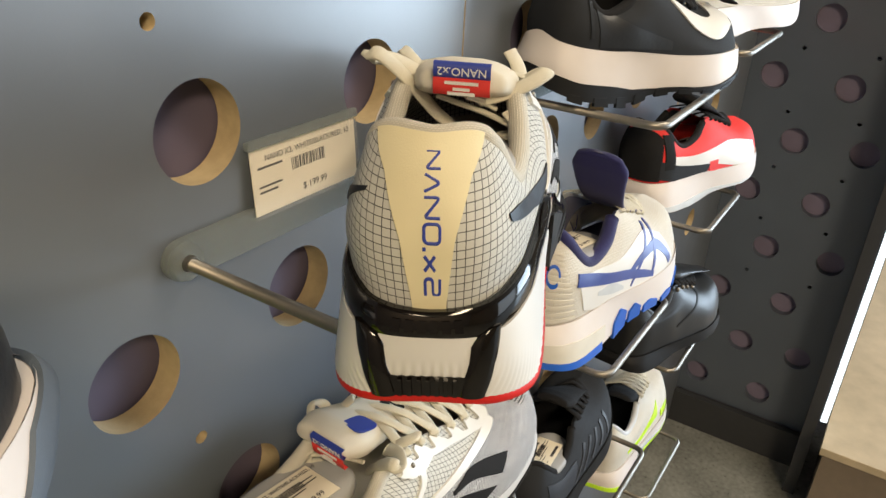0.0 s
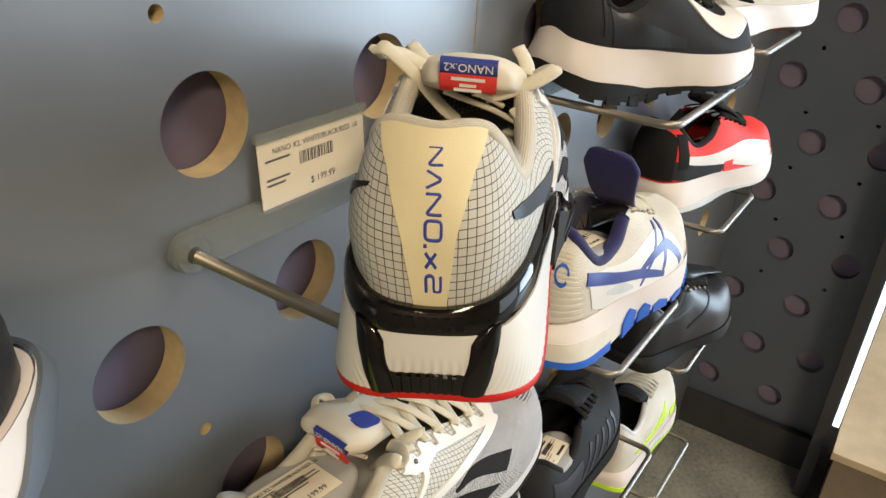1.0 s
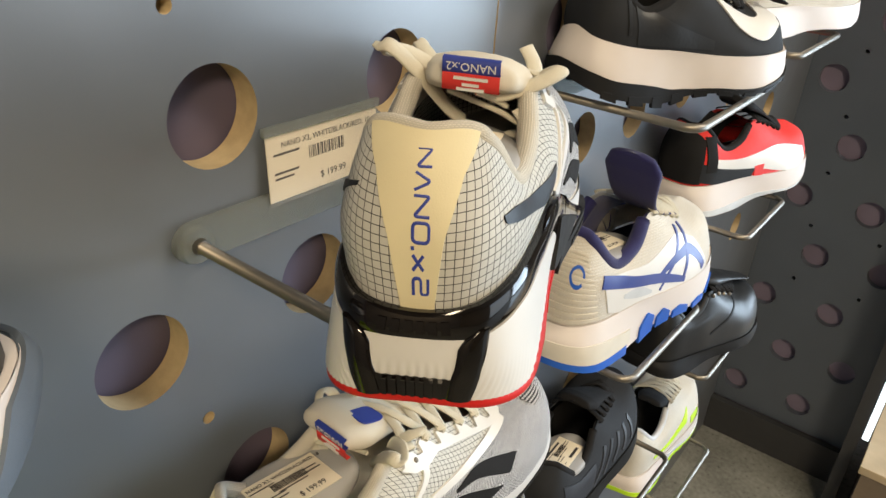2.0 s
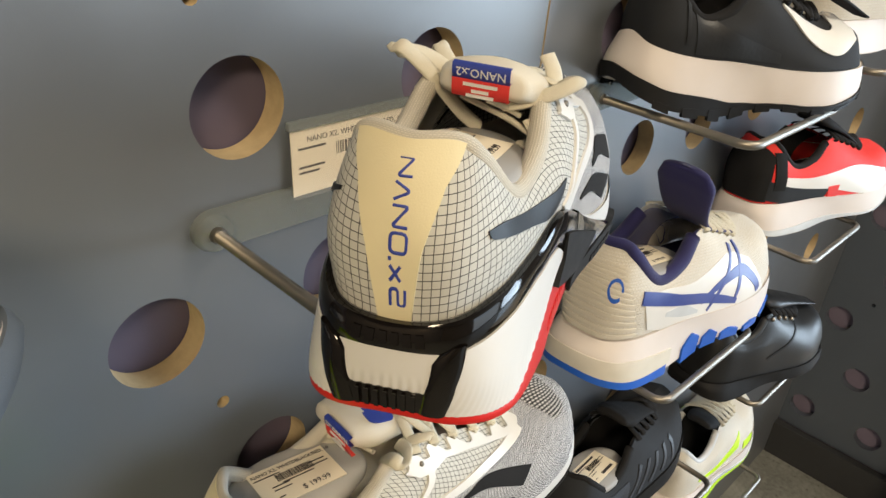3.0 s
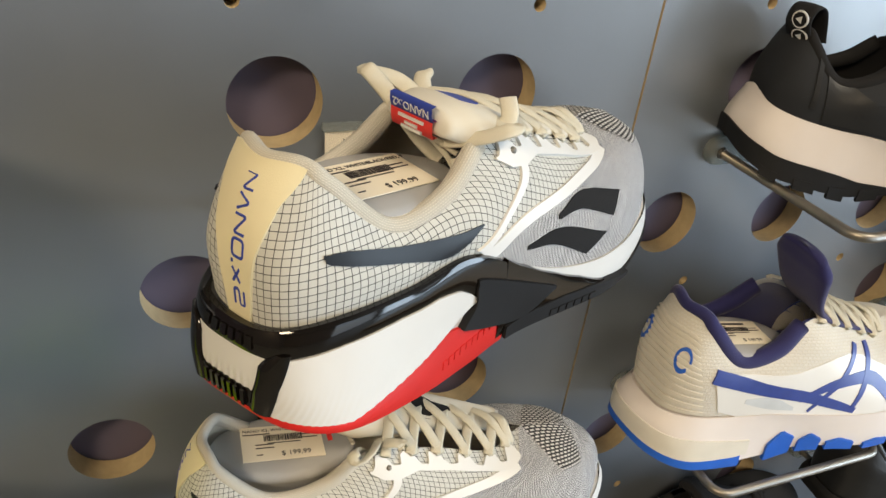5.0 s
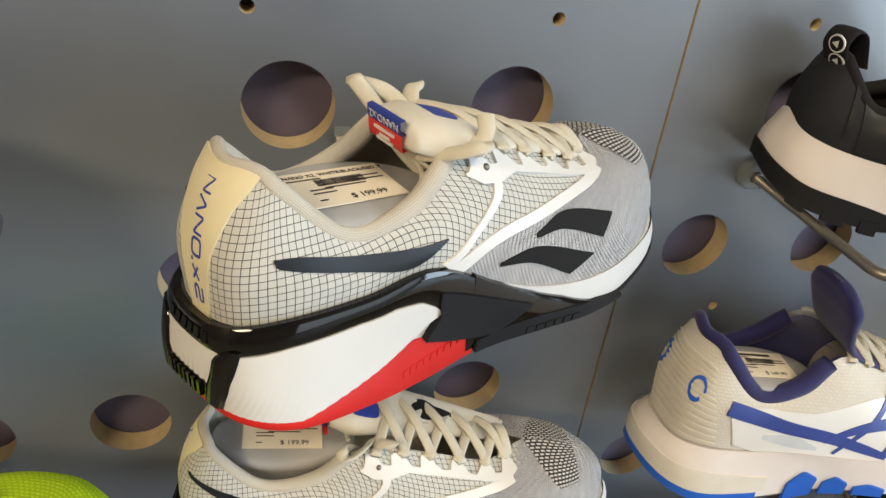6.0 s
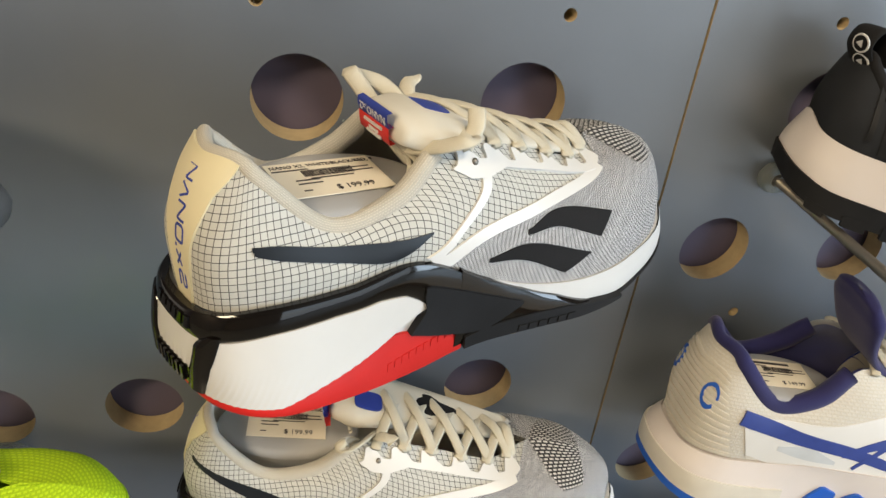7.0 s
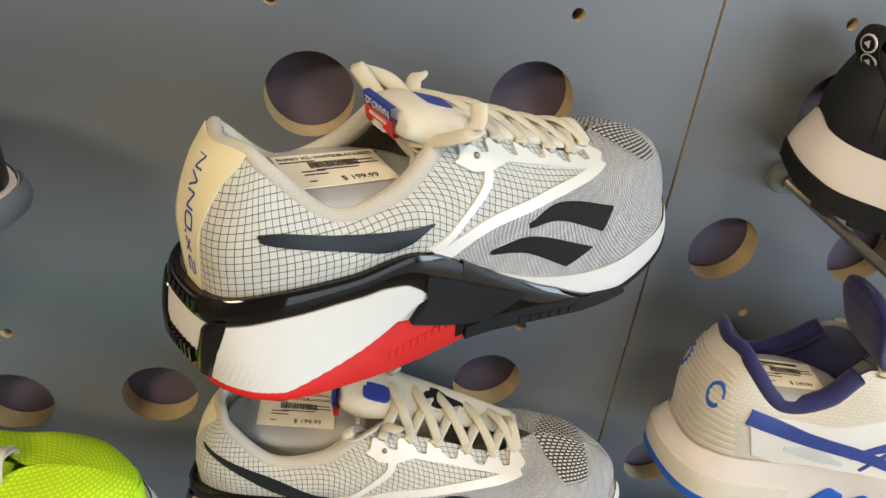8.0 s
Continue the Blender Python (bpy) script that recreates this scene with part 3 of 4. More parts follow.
def shaped(rail, ks=1.0, kw=1.0, kz=1.0, drop=0.0, ez=1.0):
    return [(s * ks, w * kw, drop + z * kz * ez) for s, w, z in rail]


def shoe_core(name, label, m, upper, sole, collar_m, lining, kz=1.0, kw=1.0, ks=1.0, sole_z=1.0, group="display shoes", flat=False, collar_r=0.0044, med=1, heel_out=0.0, heel_lift=0.0):
    """The body that every shoe shares: skin, lining, padded collar, midsole, tread and insole."""
    t = thing(name, label, "shoe", m, group)
    lvl = (lambda r: [(s, w, 0.036 + (z - 0.036) * (0.15 if flat else 1)) for s, w, z in r])
    base, welt = lvl(BASE), lvl(WELT)
    up_l = Loft([shaped(r, ks, kw, kz * sole_z if r in (base,) else kz) for r in (base, LOW, HIGH, EDGE)], med, 1.17)
    kick = (lambda r, k, j: [(s - heel_out * k * max(0, 1 - i / 2.5), w, z + heel_lift * j * max(0, 1 - i / 4) ** 1.5) for i, (s, w, z) in enumerate(r)])
    so_l = Loft([shaped(r, ks, kw, kz * sole_z) for r in (kick(GROUND, 1, 0.4), kick(WAIST, 0.9, 0.25), kick(welt, 0, 0.6))], med)
    whole("upper", up_l, upper, t, 60, 22)
    whole("lining", up_l, lining, t, 50, 14, d=-0.004, u1=0.62)
    plug("insole", up_l, 0.1, -0.004, lining, t, inset=0.002)
    us = np.linspace(-0.475, 0.475, 81)
    pad = 2 * collar_r * np.interp(np.abs(us), (0, .12, .3, .42, .475), (.72, .78, 1.0, 1.2, 1.1))
    cord("collar", up_l(us, np.full(81, 0.99), np.full(81, -0.0030)), pad, pad * 1.15, collar_m, t, n=81, k=12, ease=False, label="padded collar")
    whole("midsole", so_l, sole, t, 60, 14)
    plug("tread", so_l, 0.0, 0.002, sole, t, thick=0.002)
    plug("welt_fill", so_l, 0.98, 0.0, sole, t, inset=0.001)
    return t, up_l, so_l


def tongue(t, lift, material, w=0.0245, tip=(0.112, 0.006, 0.1185), root=(0.240, 0.005, 0.079), thick=0.0145, bend=0.003, mid=None):
    """A padded tongue slab from the vamp to the ankle."""
    a, b = np.array(root), np.array(tip)
    b[2] += lift
    mid = (a + b) / 2 + np.array((0, 0, bend)) if mid is None else np.array(mid)
    c = spline([a, mid, b], 26)
    tg = np.gradient(c, axis=0)
    tg /= np.linalg.norm(tg, axis=1)[:, None]
    nr = np.stack([-tg[:, 2], 0 * tg[:, 0], tg[:, 0]], 1)
    nr *= np.sign(nr[:, 2:3])
    P = []
    for i in range(26):
        f = i / 25
        ww = np.interp(f, (0, 0.6, 0.9, 1), (0.45 * w, 0.8 * w, w, 0.82 * w))
        th = thick * np.interp(f, (0, 0.5, 0.92, 1), (0.2, 0.42, 1, 0.72)) / 2
        ring = []
        for q in np.linspace(0, 2 * math.pi, 22, endpoint=False):
            x, z = math.copysign(abs(math.cos(q)) ** 0.6, math.cos(q)), math.copysign(abs(math.sin(q)) ** 0.7, math.sin(q))
            ring.append(c[i] + np.array((0, ww * x, 0)) + nr[i] * (th * z - 0.003 * x * x * f))
        P.append(ring)
    last, mid = np.array(P[-1]), np.mean(P[-1], axis=0)
    for k, f in ((.96, .0018), (.84, .0034), (.55, .0046), (.08, .0050)):
        P.append(mid + (last - mid) * k + tg[-1] * f)
    return part("tongue", sheet_mesh("tongue", P, closed_v=True, cap=True), material, t), c, nr


def laces(t, up_l, material, rows=6, u0=0.52, u1=0.735, width=0.0074, rise=0.0065):
    """Flat laces that cross the throat from eyelet to eyelet."""
    for i in range(rows):
        f = i / (rows - 1)
        for sg in (1, -1):
            p0 = np.array(up_l(u0 + (u1 - u0) * f, 0.97, 0.0025, sg))
            p1 = np.array(up_l(min(u1 + 0.012, u0 + (u1 - u0) * (f + 0.22)), 0.97, 0.0025, -sg))
            mid = (p0 + p1) / 2 + np.array((0, 0, rise + 0.0015 * sg))
            cord("lace", [p0 - (0, 0, 0.003), p0 + (0, 0, 0.001), mid, p1 + (0, 0, 0.001), p1 - (0, 0, 0.003)], width, 0.0018, material, t, n=18, k=8)


def trainer(m, group, med=1):
    """White trainer with a gridded upper, glossy black heel clip and red outsole."""
    t, U, S = shoe_core("trainer_shoe", "white gridded trainer with black heel clip and red outsole", m, M_GRID, M_WHITE, M_COLLAR, M_LINING, group=group, med=med)
    # sole
    for sg in (1, -1):
        band("outsole", S, 0.0, 0.48, -0.05, [(0, .085), (.15, .07), (.205, .075), (.253, .22), (.312, .37), (.356, .47), (.403, .40), (.48, .22)], 0.0018, M_RED, t, sg, 60, 6, "red rubber outsole", crown=0.0006)
        band("heel_clip", S, 0.0, 0.47, [(0, .785), (.10, .785), (.13, .815), (.2, .845), (.28, .855), (.34, .84), (.38, .79), (.405, .705), (.43, .48), (.45, .30), (.47, .26)], [(0, 1.04), (.47, 1.02)], 0.0020, M_BLACK, t, sg, 70, 12, "glossy black clip", crown=0.0014)
        band("shank", S, 0.465, 0.74, [(.465, .02), (.74, .0)], [(.465, 1.05), (.52, 1.0), (.58, .93), (.64, .74), (.70, .40), (.74, .18)], 0.0022, M_BLACK, t, sg, 40, 12, "glossy black shank", crown=0.0014)
        band("front_outsole", S, 0.482, 0.77, [(.482, -.02), (.77, -.02)], [(.482, .16), (.53, .26), (.60, .42), (.66, .48), (.72, .36), (.77, .18)], 0.0042, M_MATTE, t, sg, 40, 8, "matte black forefoot outsole")
        band("toe_rubber", S, 0.72, 1.0, -0.03, [(.72, .2), (.85, .16), (1, .2)], 0.0012, M_MATTE, t, sg, 30, 4, "black rubber edge")
        sv = np.linspace(.08, .84, 22)
        so, si = np.interp(sv, (.08, .5, .84), (.076, .091, .116)), np.interp(sv, (.08, .36, .5, .70, .78, .84), (.042, .048, .054, .061, .072, .09))
        SU = si[:, None] + (so - si)[:, None] * np.linspace(0, 1, 11)[None]
        rise = 0.0030 + 0.0016 * np.sin(math.pi * np.linspace(0, 1, 11))[None] ** 0.6 + 0 * SU
        part("heel_strut", sheet_mesh("heel_strut", skirted(S, SU, np.repeat(sv[:, None], 11, 1), rise, sg)), M_BLACK, t).data.set_sharp_from_angle(angle=radians(50))
        band("heel_wedge", S, 0.070, 0.415, [(.070, .08), (.205, .075), (.253, .22), (.312, .37), (.356, .47), (.415, .63)], [(.070, .30), (.088, .60), (.108, .79), (.2, .84), (.28, .85), (.34, .835), (.38, .785), (.40, .72), (.415, .66)], 0.0026, M_WHITE, t, sg, 150, 16,
             "ribbed white foam wedge", wave=lambda a, v: 0.00020 * np.sin((a * 520 - v * 36)) * np.clip((0.55 - v) * 4, 0, 1))
        leaf("shank_panel", S, [(.1005, .0262), (.120, .0205), (.1446, .0170), (.166, .0275)], [(.1095, .0385), (.108, .0490), (.1145, .0505), (.166, .0292)], 0.0044, M_MATTE, t, sg, 48, 12, label="matte black panel")
        for i in range(9):
            a, b = .088 + i * .0042, .0085 + i * .0010
            leaf("emboss_mark", S, [(a, b), (a + .0028, b + .0006)], [(a + .0003, b + .0042), (a + .0031, b + .0048)], 0.0028, M_RED, t, sg, 3, 3)
        for i in range(6):
            a, b = .166 + i * .0064, .0095 - i * .0002
            leaf("emboss_mark", S, [(a, b), (a + .0048, b - .0004)], [(a + .0002, b + .0042), (a + .0050, b + .0040)], 0.0049, M_MATTE, t, sg, 3, 3)
    band("heel_foot", S, -0.066, 0.066, .08, .37, 0.0032, M_BLACK, t, 1, 24, 6)
    band("heel_top", S, -0.10, 0.10, .765, 1.04, 0.0022, M_BLACK, t, 1, 30, 10, crown=0.0013)
    band("heel_insert", S, -0.072, 0.072, .355, .785, 0.0026, M_WHITE, t, 1, 110, 12, "white foam insert", wave=lambda a, v: 0.0003 * np.sin(a * 500) * np.clip((0.55 - v) * 5, 0, 1))
    for i in range(7):
        a = -0.036 + i * 0.012
        band("tread_rib", S, a - 0.0028, a + 0.0028, .11, .345, 0.0048, M_BLACK, t, 1, 4, 5)
    for i in range(6):
        a = -0.048 + i * 0.0192
        band("emboss_mark", S, a - 0.0062, a + 0.0062, .84, .96, 0.0042, M_BLACK, t, 1, 5, 4)
    # upper
    vs = np.linspace(-0.03, 0.985, 22)
    half = np.interp(vs, (0, .35, .7, .985), (.029, .043, .072, .122))
    HU, HV = half[:, None] * np.linspace(-1, 1, 25)[None], np.repeat(vs[:, None], 25, 1)
    heel = part("heel_panel", sheet_mesh("heel_panel", skirted(U, HU, HV, 0.0011, 1)), M_CREAM, t, "smooth cream heel panel")
    heel.data.set_sharp_from_angle(angle=radians(50))

    def on_heel(c):
        v = np.interp(c[:, 0], (0, 0.0613), (0.865, 0.075))
        return U((0.0022 - c[:, 1]) / 0.285, v, 0.0010 + c[:, 2])
    stroke_text("heel_text", on_heel, 0.0075, M_BLUE, heel, "blue raised lettering")
    for sg in (1, -1):
        if sg == med:
            leaf("side_dash", U, [(.022, .093), (.05, .076), (.08, .060), (.112, .054)], [(.022, .095), (.05, .083), (.085, .070), (.112, .055)], 0.0008, M_DASH, t, sg, 30, 5, "slate grey dash")
        else:
            leaf("side_dash", U, [(.0285, .0822), (.033, .079), (.066, .0715), (.093, .0675), (.113, .0765)], [(.0285, .0838), (.040, .0835), (.066, .0785), (.095, .0765), (.113, .0772)], 0.0008, M_DASH, t, sg, 30, 5, "slate grey dash")
        vv = np.linspace(0, 1.0, 26)
        ul = np.interp(vv, (0, .25, .48, .68, .8, 1), (.435, .485, .572, .668, .745, .79))
        GU = ul[:, None] + (1.0 - ul)[:, None] * np.linspace(0, 1, 44)[None]
        part("vamp", sheet_mesh("vamp", U(GU, np.repeat(vv[:, None], 44, 1), np.full(GU.shape, 0.0005), sg)), M_KNIT, t, "grey knit forefoot")
        strip("strap", U, [(.43, .0), (.482, .25), (.570, .48), (.666, .68), (.745, .81)], (.008, .0056, .005, .005, .006), 0.0013, M_TPU, t, sg, label="white film strap", uv=True)
        strip("strap", U, [(.420, .06), (.465, .36), (.508, .62), (.525, .82)], (.005, .0038, .0038, .005), 0.0013, M_TPU, t, sg, label="white film strap", uv=True)
        us = np.linspace(.48, .76, 41)
        teeth = [(float(a), .965 - .11 * (0.5 + 0.5 * math.tanh(4 * math.cos((a - .53) / .047 * 2 * math.pi)))) for a in us]
        eye = band("eyestay", U, .48, .76, [(.48, .84), (.495, .74), (.520, .72), (.56, .80), (.68, .80), (.73, .78), (.76, .84)], teeth, 0.0017, M_TPU, t, sg, 90, 6, "white film eyelet row")
        leaf("side_flash", U, [(.169, .0635), (.19, .063), (.221, .0505)], [(.169, .066), (.192, .0715), (.233, .0605)], 0.0012, M_CLOTHBLK, t, sg, label="black woven flash")
        leaf("side_flash", U, [(.146, .0535), (.168, .0500), (.196, .0355)], [(.146, .0555), (.172, .0585), (.214, .0435)], 0.0012, M_CLOTHBLK, t, sg, label="black woven flash")
        bm = bmesh.new()
        bmesh.ops.create_uvsphere(bm, u_segments=12, v_segments=6, radius=0.0019, matrix=Matrix.Translation(Vector(np.asarray(U(.513, .84, 0.0014, sg)))))
        smooth(part("eyelet", bm, M_STEEL, eye, "dark metal eyelet"))
    # dark perforated window on top of the toe
    TU, TV = np.meshgrid(np.linspace(.80, .935, 20), np.linspace(.66, 1.0, 12), indexing="ij")
    for sg in (1, -1):
        part("toe_mesh", sheet_mesh("toe_mesh", U(.865 + (TU - .865) * np.sqrt(np.clip((TV - .60) / .4, 0.05, 1)), TV, np.full(TU.shape, 0.0011), sg)), M_MESH, t, "open mesh window")
    tg, c, nr = tongue(t, -0.0015, M_LINING, w=0.0265, thick=0.0185)
    part("tongue_front", sheet_mesh("tongue_front", [[c[i] + np.array((0, a * (0.6 + 0.4 * i / 17), 0)) + nr[i] * (0.0012 + 0.0040 * i / 17 - 6 * a * a) for a in np.linspace(-.015, .015, 9)] for i in range(18)]), M_CLOTHBLK, tg, "black mesh under the laces")
    # label on the tongue's end, facing the heel
    org, down, out = np.array((.1030, .006, .1245)), np.array((.16, 0, -.987)), np.array((-.987, 0, -.16))
    across = np.array((0, 1.0, 0))
    spot = lambda a, b, c: Vector(org * (1, med, 1) + across * a + down * b + out * c)
    for nm, r0, r1, ma in (("tongue_band", 0, .0070, M_BLUE), ("tongue_label", .0070, .0155, M_REDLAB)):
        part(nm, sheet_mesh(nm, [[spot(a, b, c) for a in np.linspace(-.0135, .0135, 8)] for b, c in ((r0, -.003), (r0, 0), (r0 * .5 + r1 * .5, .0004), (r1, 0), (r1, -.003))]), ma, t)
    lettering("tongue_text", "NANO.x2", 0.0055, M_TPU, tg, lambda p: spot(p.x, .0036 + p.y, .0004 + p.z), 0.0002)
    for off, w in ((.0092, .016), (.0122, .008), (.0145, .013)):
        bm = bmesh.new()
        bmesh.ops.create_cube(bm, size=1, matrix=Matrix.Diagonal((w, 0.0014, 0.0008, 1)))
        for v in bm.verts:
            v.co = spot(v.co.x, off + v.co.y, .0005 + v.co.z)
        part("print_bar", bm, M_TPU, tg)
    bm = bmesh.new()
    bmesh.ops.create_cone(bm, cap_ends=True, segments=28, radius1=1, radius2=1, depth=1)
    for v in bm.verts:
        x, y = (math.copysign(abs(q) ** 0.5, q) for q in v.co.xy)
        v.co = Matrix.Translation((.134, .006 * med, .1195)) @ Matrix.Rotation(radians(17), 4, "Y") @ Vector((x * .010, y * .0085, v.co.z * .0012))
    part("tongue_patch", bm, M_BLUE, tg, "blue rounded patch")
    laces(t, U, M_LACE)
    return t, U, S, c


def cup(m, text, price):
    """Frosted plastic form inside a shoe, with a price label on its top."""
    t = thing("shoe_form", "frosted plastic shoe form with a cream price label", "shoe form", m)
    P = []
    for r, z in ((.0, .001), (.5, .0015), (.9, .001), (1.0, -.001), (1.03, -.004), (.98, -.008), (.86, -.014), (.80, -.034)):
        P.append([(0.047 * r * math.cos(a) * (1.05 if math.cos(a) > 0 else 1), 0.0275 * r * math.sin(a), z) for a in np.linspace(0, 2 * math.pi, 40, endpoint=False)])
    part("dome", sheet_mesh("dome", P, closed_v=True), M_FROST, t)
    card = part("price_label", box(-0.027, -0.0155, 0.0022, 0.027, 0.0155, 0.0027), M_CARD, t, "cream paper price label")
    at = lambda dx, dy: (lambda c: Vector((dx + c.x, dy + c.y, 0.0029 + c.z)))
    if text:
        lettering("label_text", text, 0.0037, M_INK, card, at(-0.0255, 0.0115), 0.0001, align="LEFT")
    else:
        part("print_bar", box(-.0255, .0102, .0028, .014, .0126, .00305), M_INK, card)
    if price:
        lettering("label_price", price, 0.0056, M_INK, card, at(0.008, -0.0105), 0.0001)
    else:
        part("print_bar", box(-.003, -.0120, .0028, .020, -.0088, .00305), M_INK, card)
    rnd = random.Random(7)
    x = -0.012
    bm = bmesh.new()
    while x < 0.014:
        w = rnd.choice((0.0003, 0.0005, 0.0009))
        bmesh.ops.create_cube(bm, size=1, matrix=Matrix.Translation((x + w / 2, 0.0042, 0.0029)) @ Matrix.Diagonal((w, 0.0058, 0.0002, 1)))
        x += w + rnd.choice((0.0004, 0.0006))
    part("barcode", bm, M_INK, card)
    for a, b, w in ((-.0255, .0082, .018), (-.018, -.0015, .012), (-.018, -.0045, .012), (-.018, -.0105, .004), (.011, .0055, .012), (.011, .0025, .013), (-.010, -.0005, .022)):
        part("print_bar", box(a, b - .00035, .0028, a + w, b + .00035, .00305), M_INK, card)
    return t


HERO = pose(.0454, -.1956, 1.1350, 0, 0, 25)
hero, HU_, HS_, tongue_line = trainer(HERO, "white trainers")
cup(HERO @ pose(.081, .004, .091, 3, 5, 0), "NANO X2, WHITE/BLACK/RED, 9", "$ 199.99")
# the bow of the lace: two loops and hanging ends
def bow(t, med):
    """Loops, knot and ends of the tied lace at the ankle."""
    y = lambda pts: [(s, a * med, z) for s, a, z in pts]
    for pts, w in (([(.137, .026, .108), (.130, .042, .118), (.119, .053, .121), (.115, .048, .124), (.120, .036, .113), (.128, .022, .095), (.135, .013, .085)], .0088),
                   ([(.137, .027, .108), (.142, .037, .117), (.148, .041, .119), (.150, .043, .118)], .0088),
                   ([(.138, -.021, .109), (.136, -.030, .116), (.129, -.033, .118), (.121, -.024, .113), (.118, -.010, .107), (.119, -.002, .104)], .0076),
                   ([(.138, -.021, .108), (.146, -.018, .116), (.149, -.013, .123)], .0086),
                   ([(.122, .020, .104), (.121, .008, .101), (.118, -.006, .098), (.112, -.018, .095)], .0030),
                   ([(.110, .004, .108), (.116, -.004, .104), (.120, -.010, .100)], .0028),
                   ([(.114, -.016, .101), (.110, -.021, .096), (.112, -.018, .090), (.118, -.013, .088)], .0072)):
        cord("lace", y(pts), w, min(w, 0.0028), M_LACE, t, up=(-0.55, -0.35 * med, 0.75), n=40, k=10)


bow(hero, 1)
SECOND = pose(.011, -.058, .8765, 0, 0, -3.5) @ Matrix.Scale(1.05, 4)
second = trainer(SECOND, "white trainers", -1)[0]
bow(second, -1)
cup(SECOND @ pose(.078, .0, .092, 0, 5, 0), "NANO X2, WHITE/BLACK/RED, 10", "$ 199.99")


def simple(name, label, m, upper, sole, collar, lining, lace=M_LACE, tongue_m=None, lift=0.0, tg={}, **k):
    t, U, S = shoe_core(name, label, m, upper, sole, collar, lining, **k)
    tongue(t, lift, tongue_m or upper, **tg)
    if lace:
        laces(t, U, lace, rise=0.009)
    return t, U, S


def ring(name, loft, u, v, r, w, material, parent, side, a0=0, a1=360):
    """A round mark on the skin."""
    a = np.radians(np.linspace(a0, a1, 16))
    return strip(name, loft, [(u + r * 1.3 * math.cos(q) / 0.33, v + r * math.sin(q) / 0.062) for q in a], w, 0.0012, material, parent, side, 40, uv=True)


# white and blue court shoe
COURT = pose(.394, -.074, .9065, 0, 0, -5)
t, U, S = simple("court_shoe", "white court shoe with blue stripes and navy lining", COURT, M_OFF, M_PINK, M_NAVY, M_NAVY, tongue_m=M_NAVY, lift=0.045, tg=dict(w=0.031, thick=0.015, bend=-0.017, tip=(0.118, 0, 0.146), root=(0.215, 0, 0.105), mid=(0.142, 0, 0.137)), flat=True, kw=1.08, kz=1.2, sole_z=1.1, collar_r=0.0065, heel_out=0.008)
for sg in (1, -1):
    band("gel_heel", S, 0.0, 0.36, .10, [(0, .50), (.2, .52), (.36, .30)], 0.0014, M_GEL, t, sg, 30, 6, "translucent grey heel foam")
    band("outsole", S, 0.0, 0.34, -.06, .10, 0.0016, M_BRIGHT, t, sg, 30, 4, "bright blue outsole")
    for a, b in ((.42, .49), (.51, .57), (.59, .66), (.69, .76), (.79, .86), (.89, .97)):
        band("tread_block", S, a, b, -.08, [(a, .16), ((a + b) / 2, .36), (b, .26)], 0.0022, M_BRIGHT, t, sg, 8, 5, "bright blue tread block")
    for i in range(13):
        v = 0.02 + i * 0.058
        band("heel_rib", U, 0.0, 0.21 - 0.006 * i, v, v + 0.026, 0.0011, M_GEL, t, sg, 16, 3)
    leaf("side_film", U, [(.052, .0573), (.09, .0468), (.14, .0468), (.20, .0421), (.25, .0398)], [(.040, .0936), (.075, .0936), (.115, .0936), (.17, .1030), (.22, .0842)], 0.0008, M_TPU, t, sg, 30, 8, "smooth white film")
    leaf("vent", U, [(.075, .0655), (.10, .0585), (.125, .0550)], [(.075, .0702), (.10, .0714), (.125, .0585)], 0.0010, M_PALEGREY, t, sg, label="pale mesh vent")
    strip("stripe", U, [(.040, .0930), (.075, .0837), (.128, .0702), (.165, .0585), (.188, .0503)], (.013, .0125, .011, .009, .006), 0.0013, M_STRIPE, t, sg, label="blue film stripe")
    strip("stripe", U, [(.128, .0655), (.160, .0790), (.196, .0807), (.220, .0643), (.230, .0503)], (.005, .009, .011, .010, .008), 0.0013, M_STRIPE, t, sg, label="blue film stripe")
    strip("stripe", U, [(.181, .1076), (.165, .0819), (.140, .0526)], (.005, .005, .003), 0.0014, M_STRIPE, t, sg)
    strip("stripe", U, [(.198, .1041), (.192, .0784), (.184, .0526)], (.006, .006, .004), 0.0014, M_STRIPE, t, sg)
    ring("heel_mark", U, .098, .45, .0068, .0026, M_BRIGHT, t, sg, 0, 320)
cup(COURT @ pose(.080, 0, .108, 0, 6, 0), "", "$ 149.99")

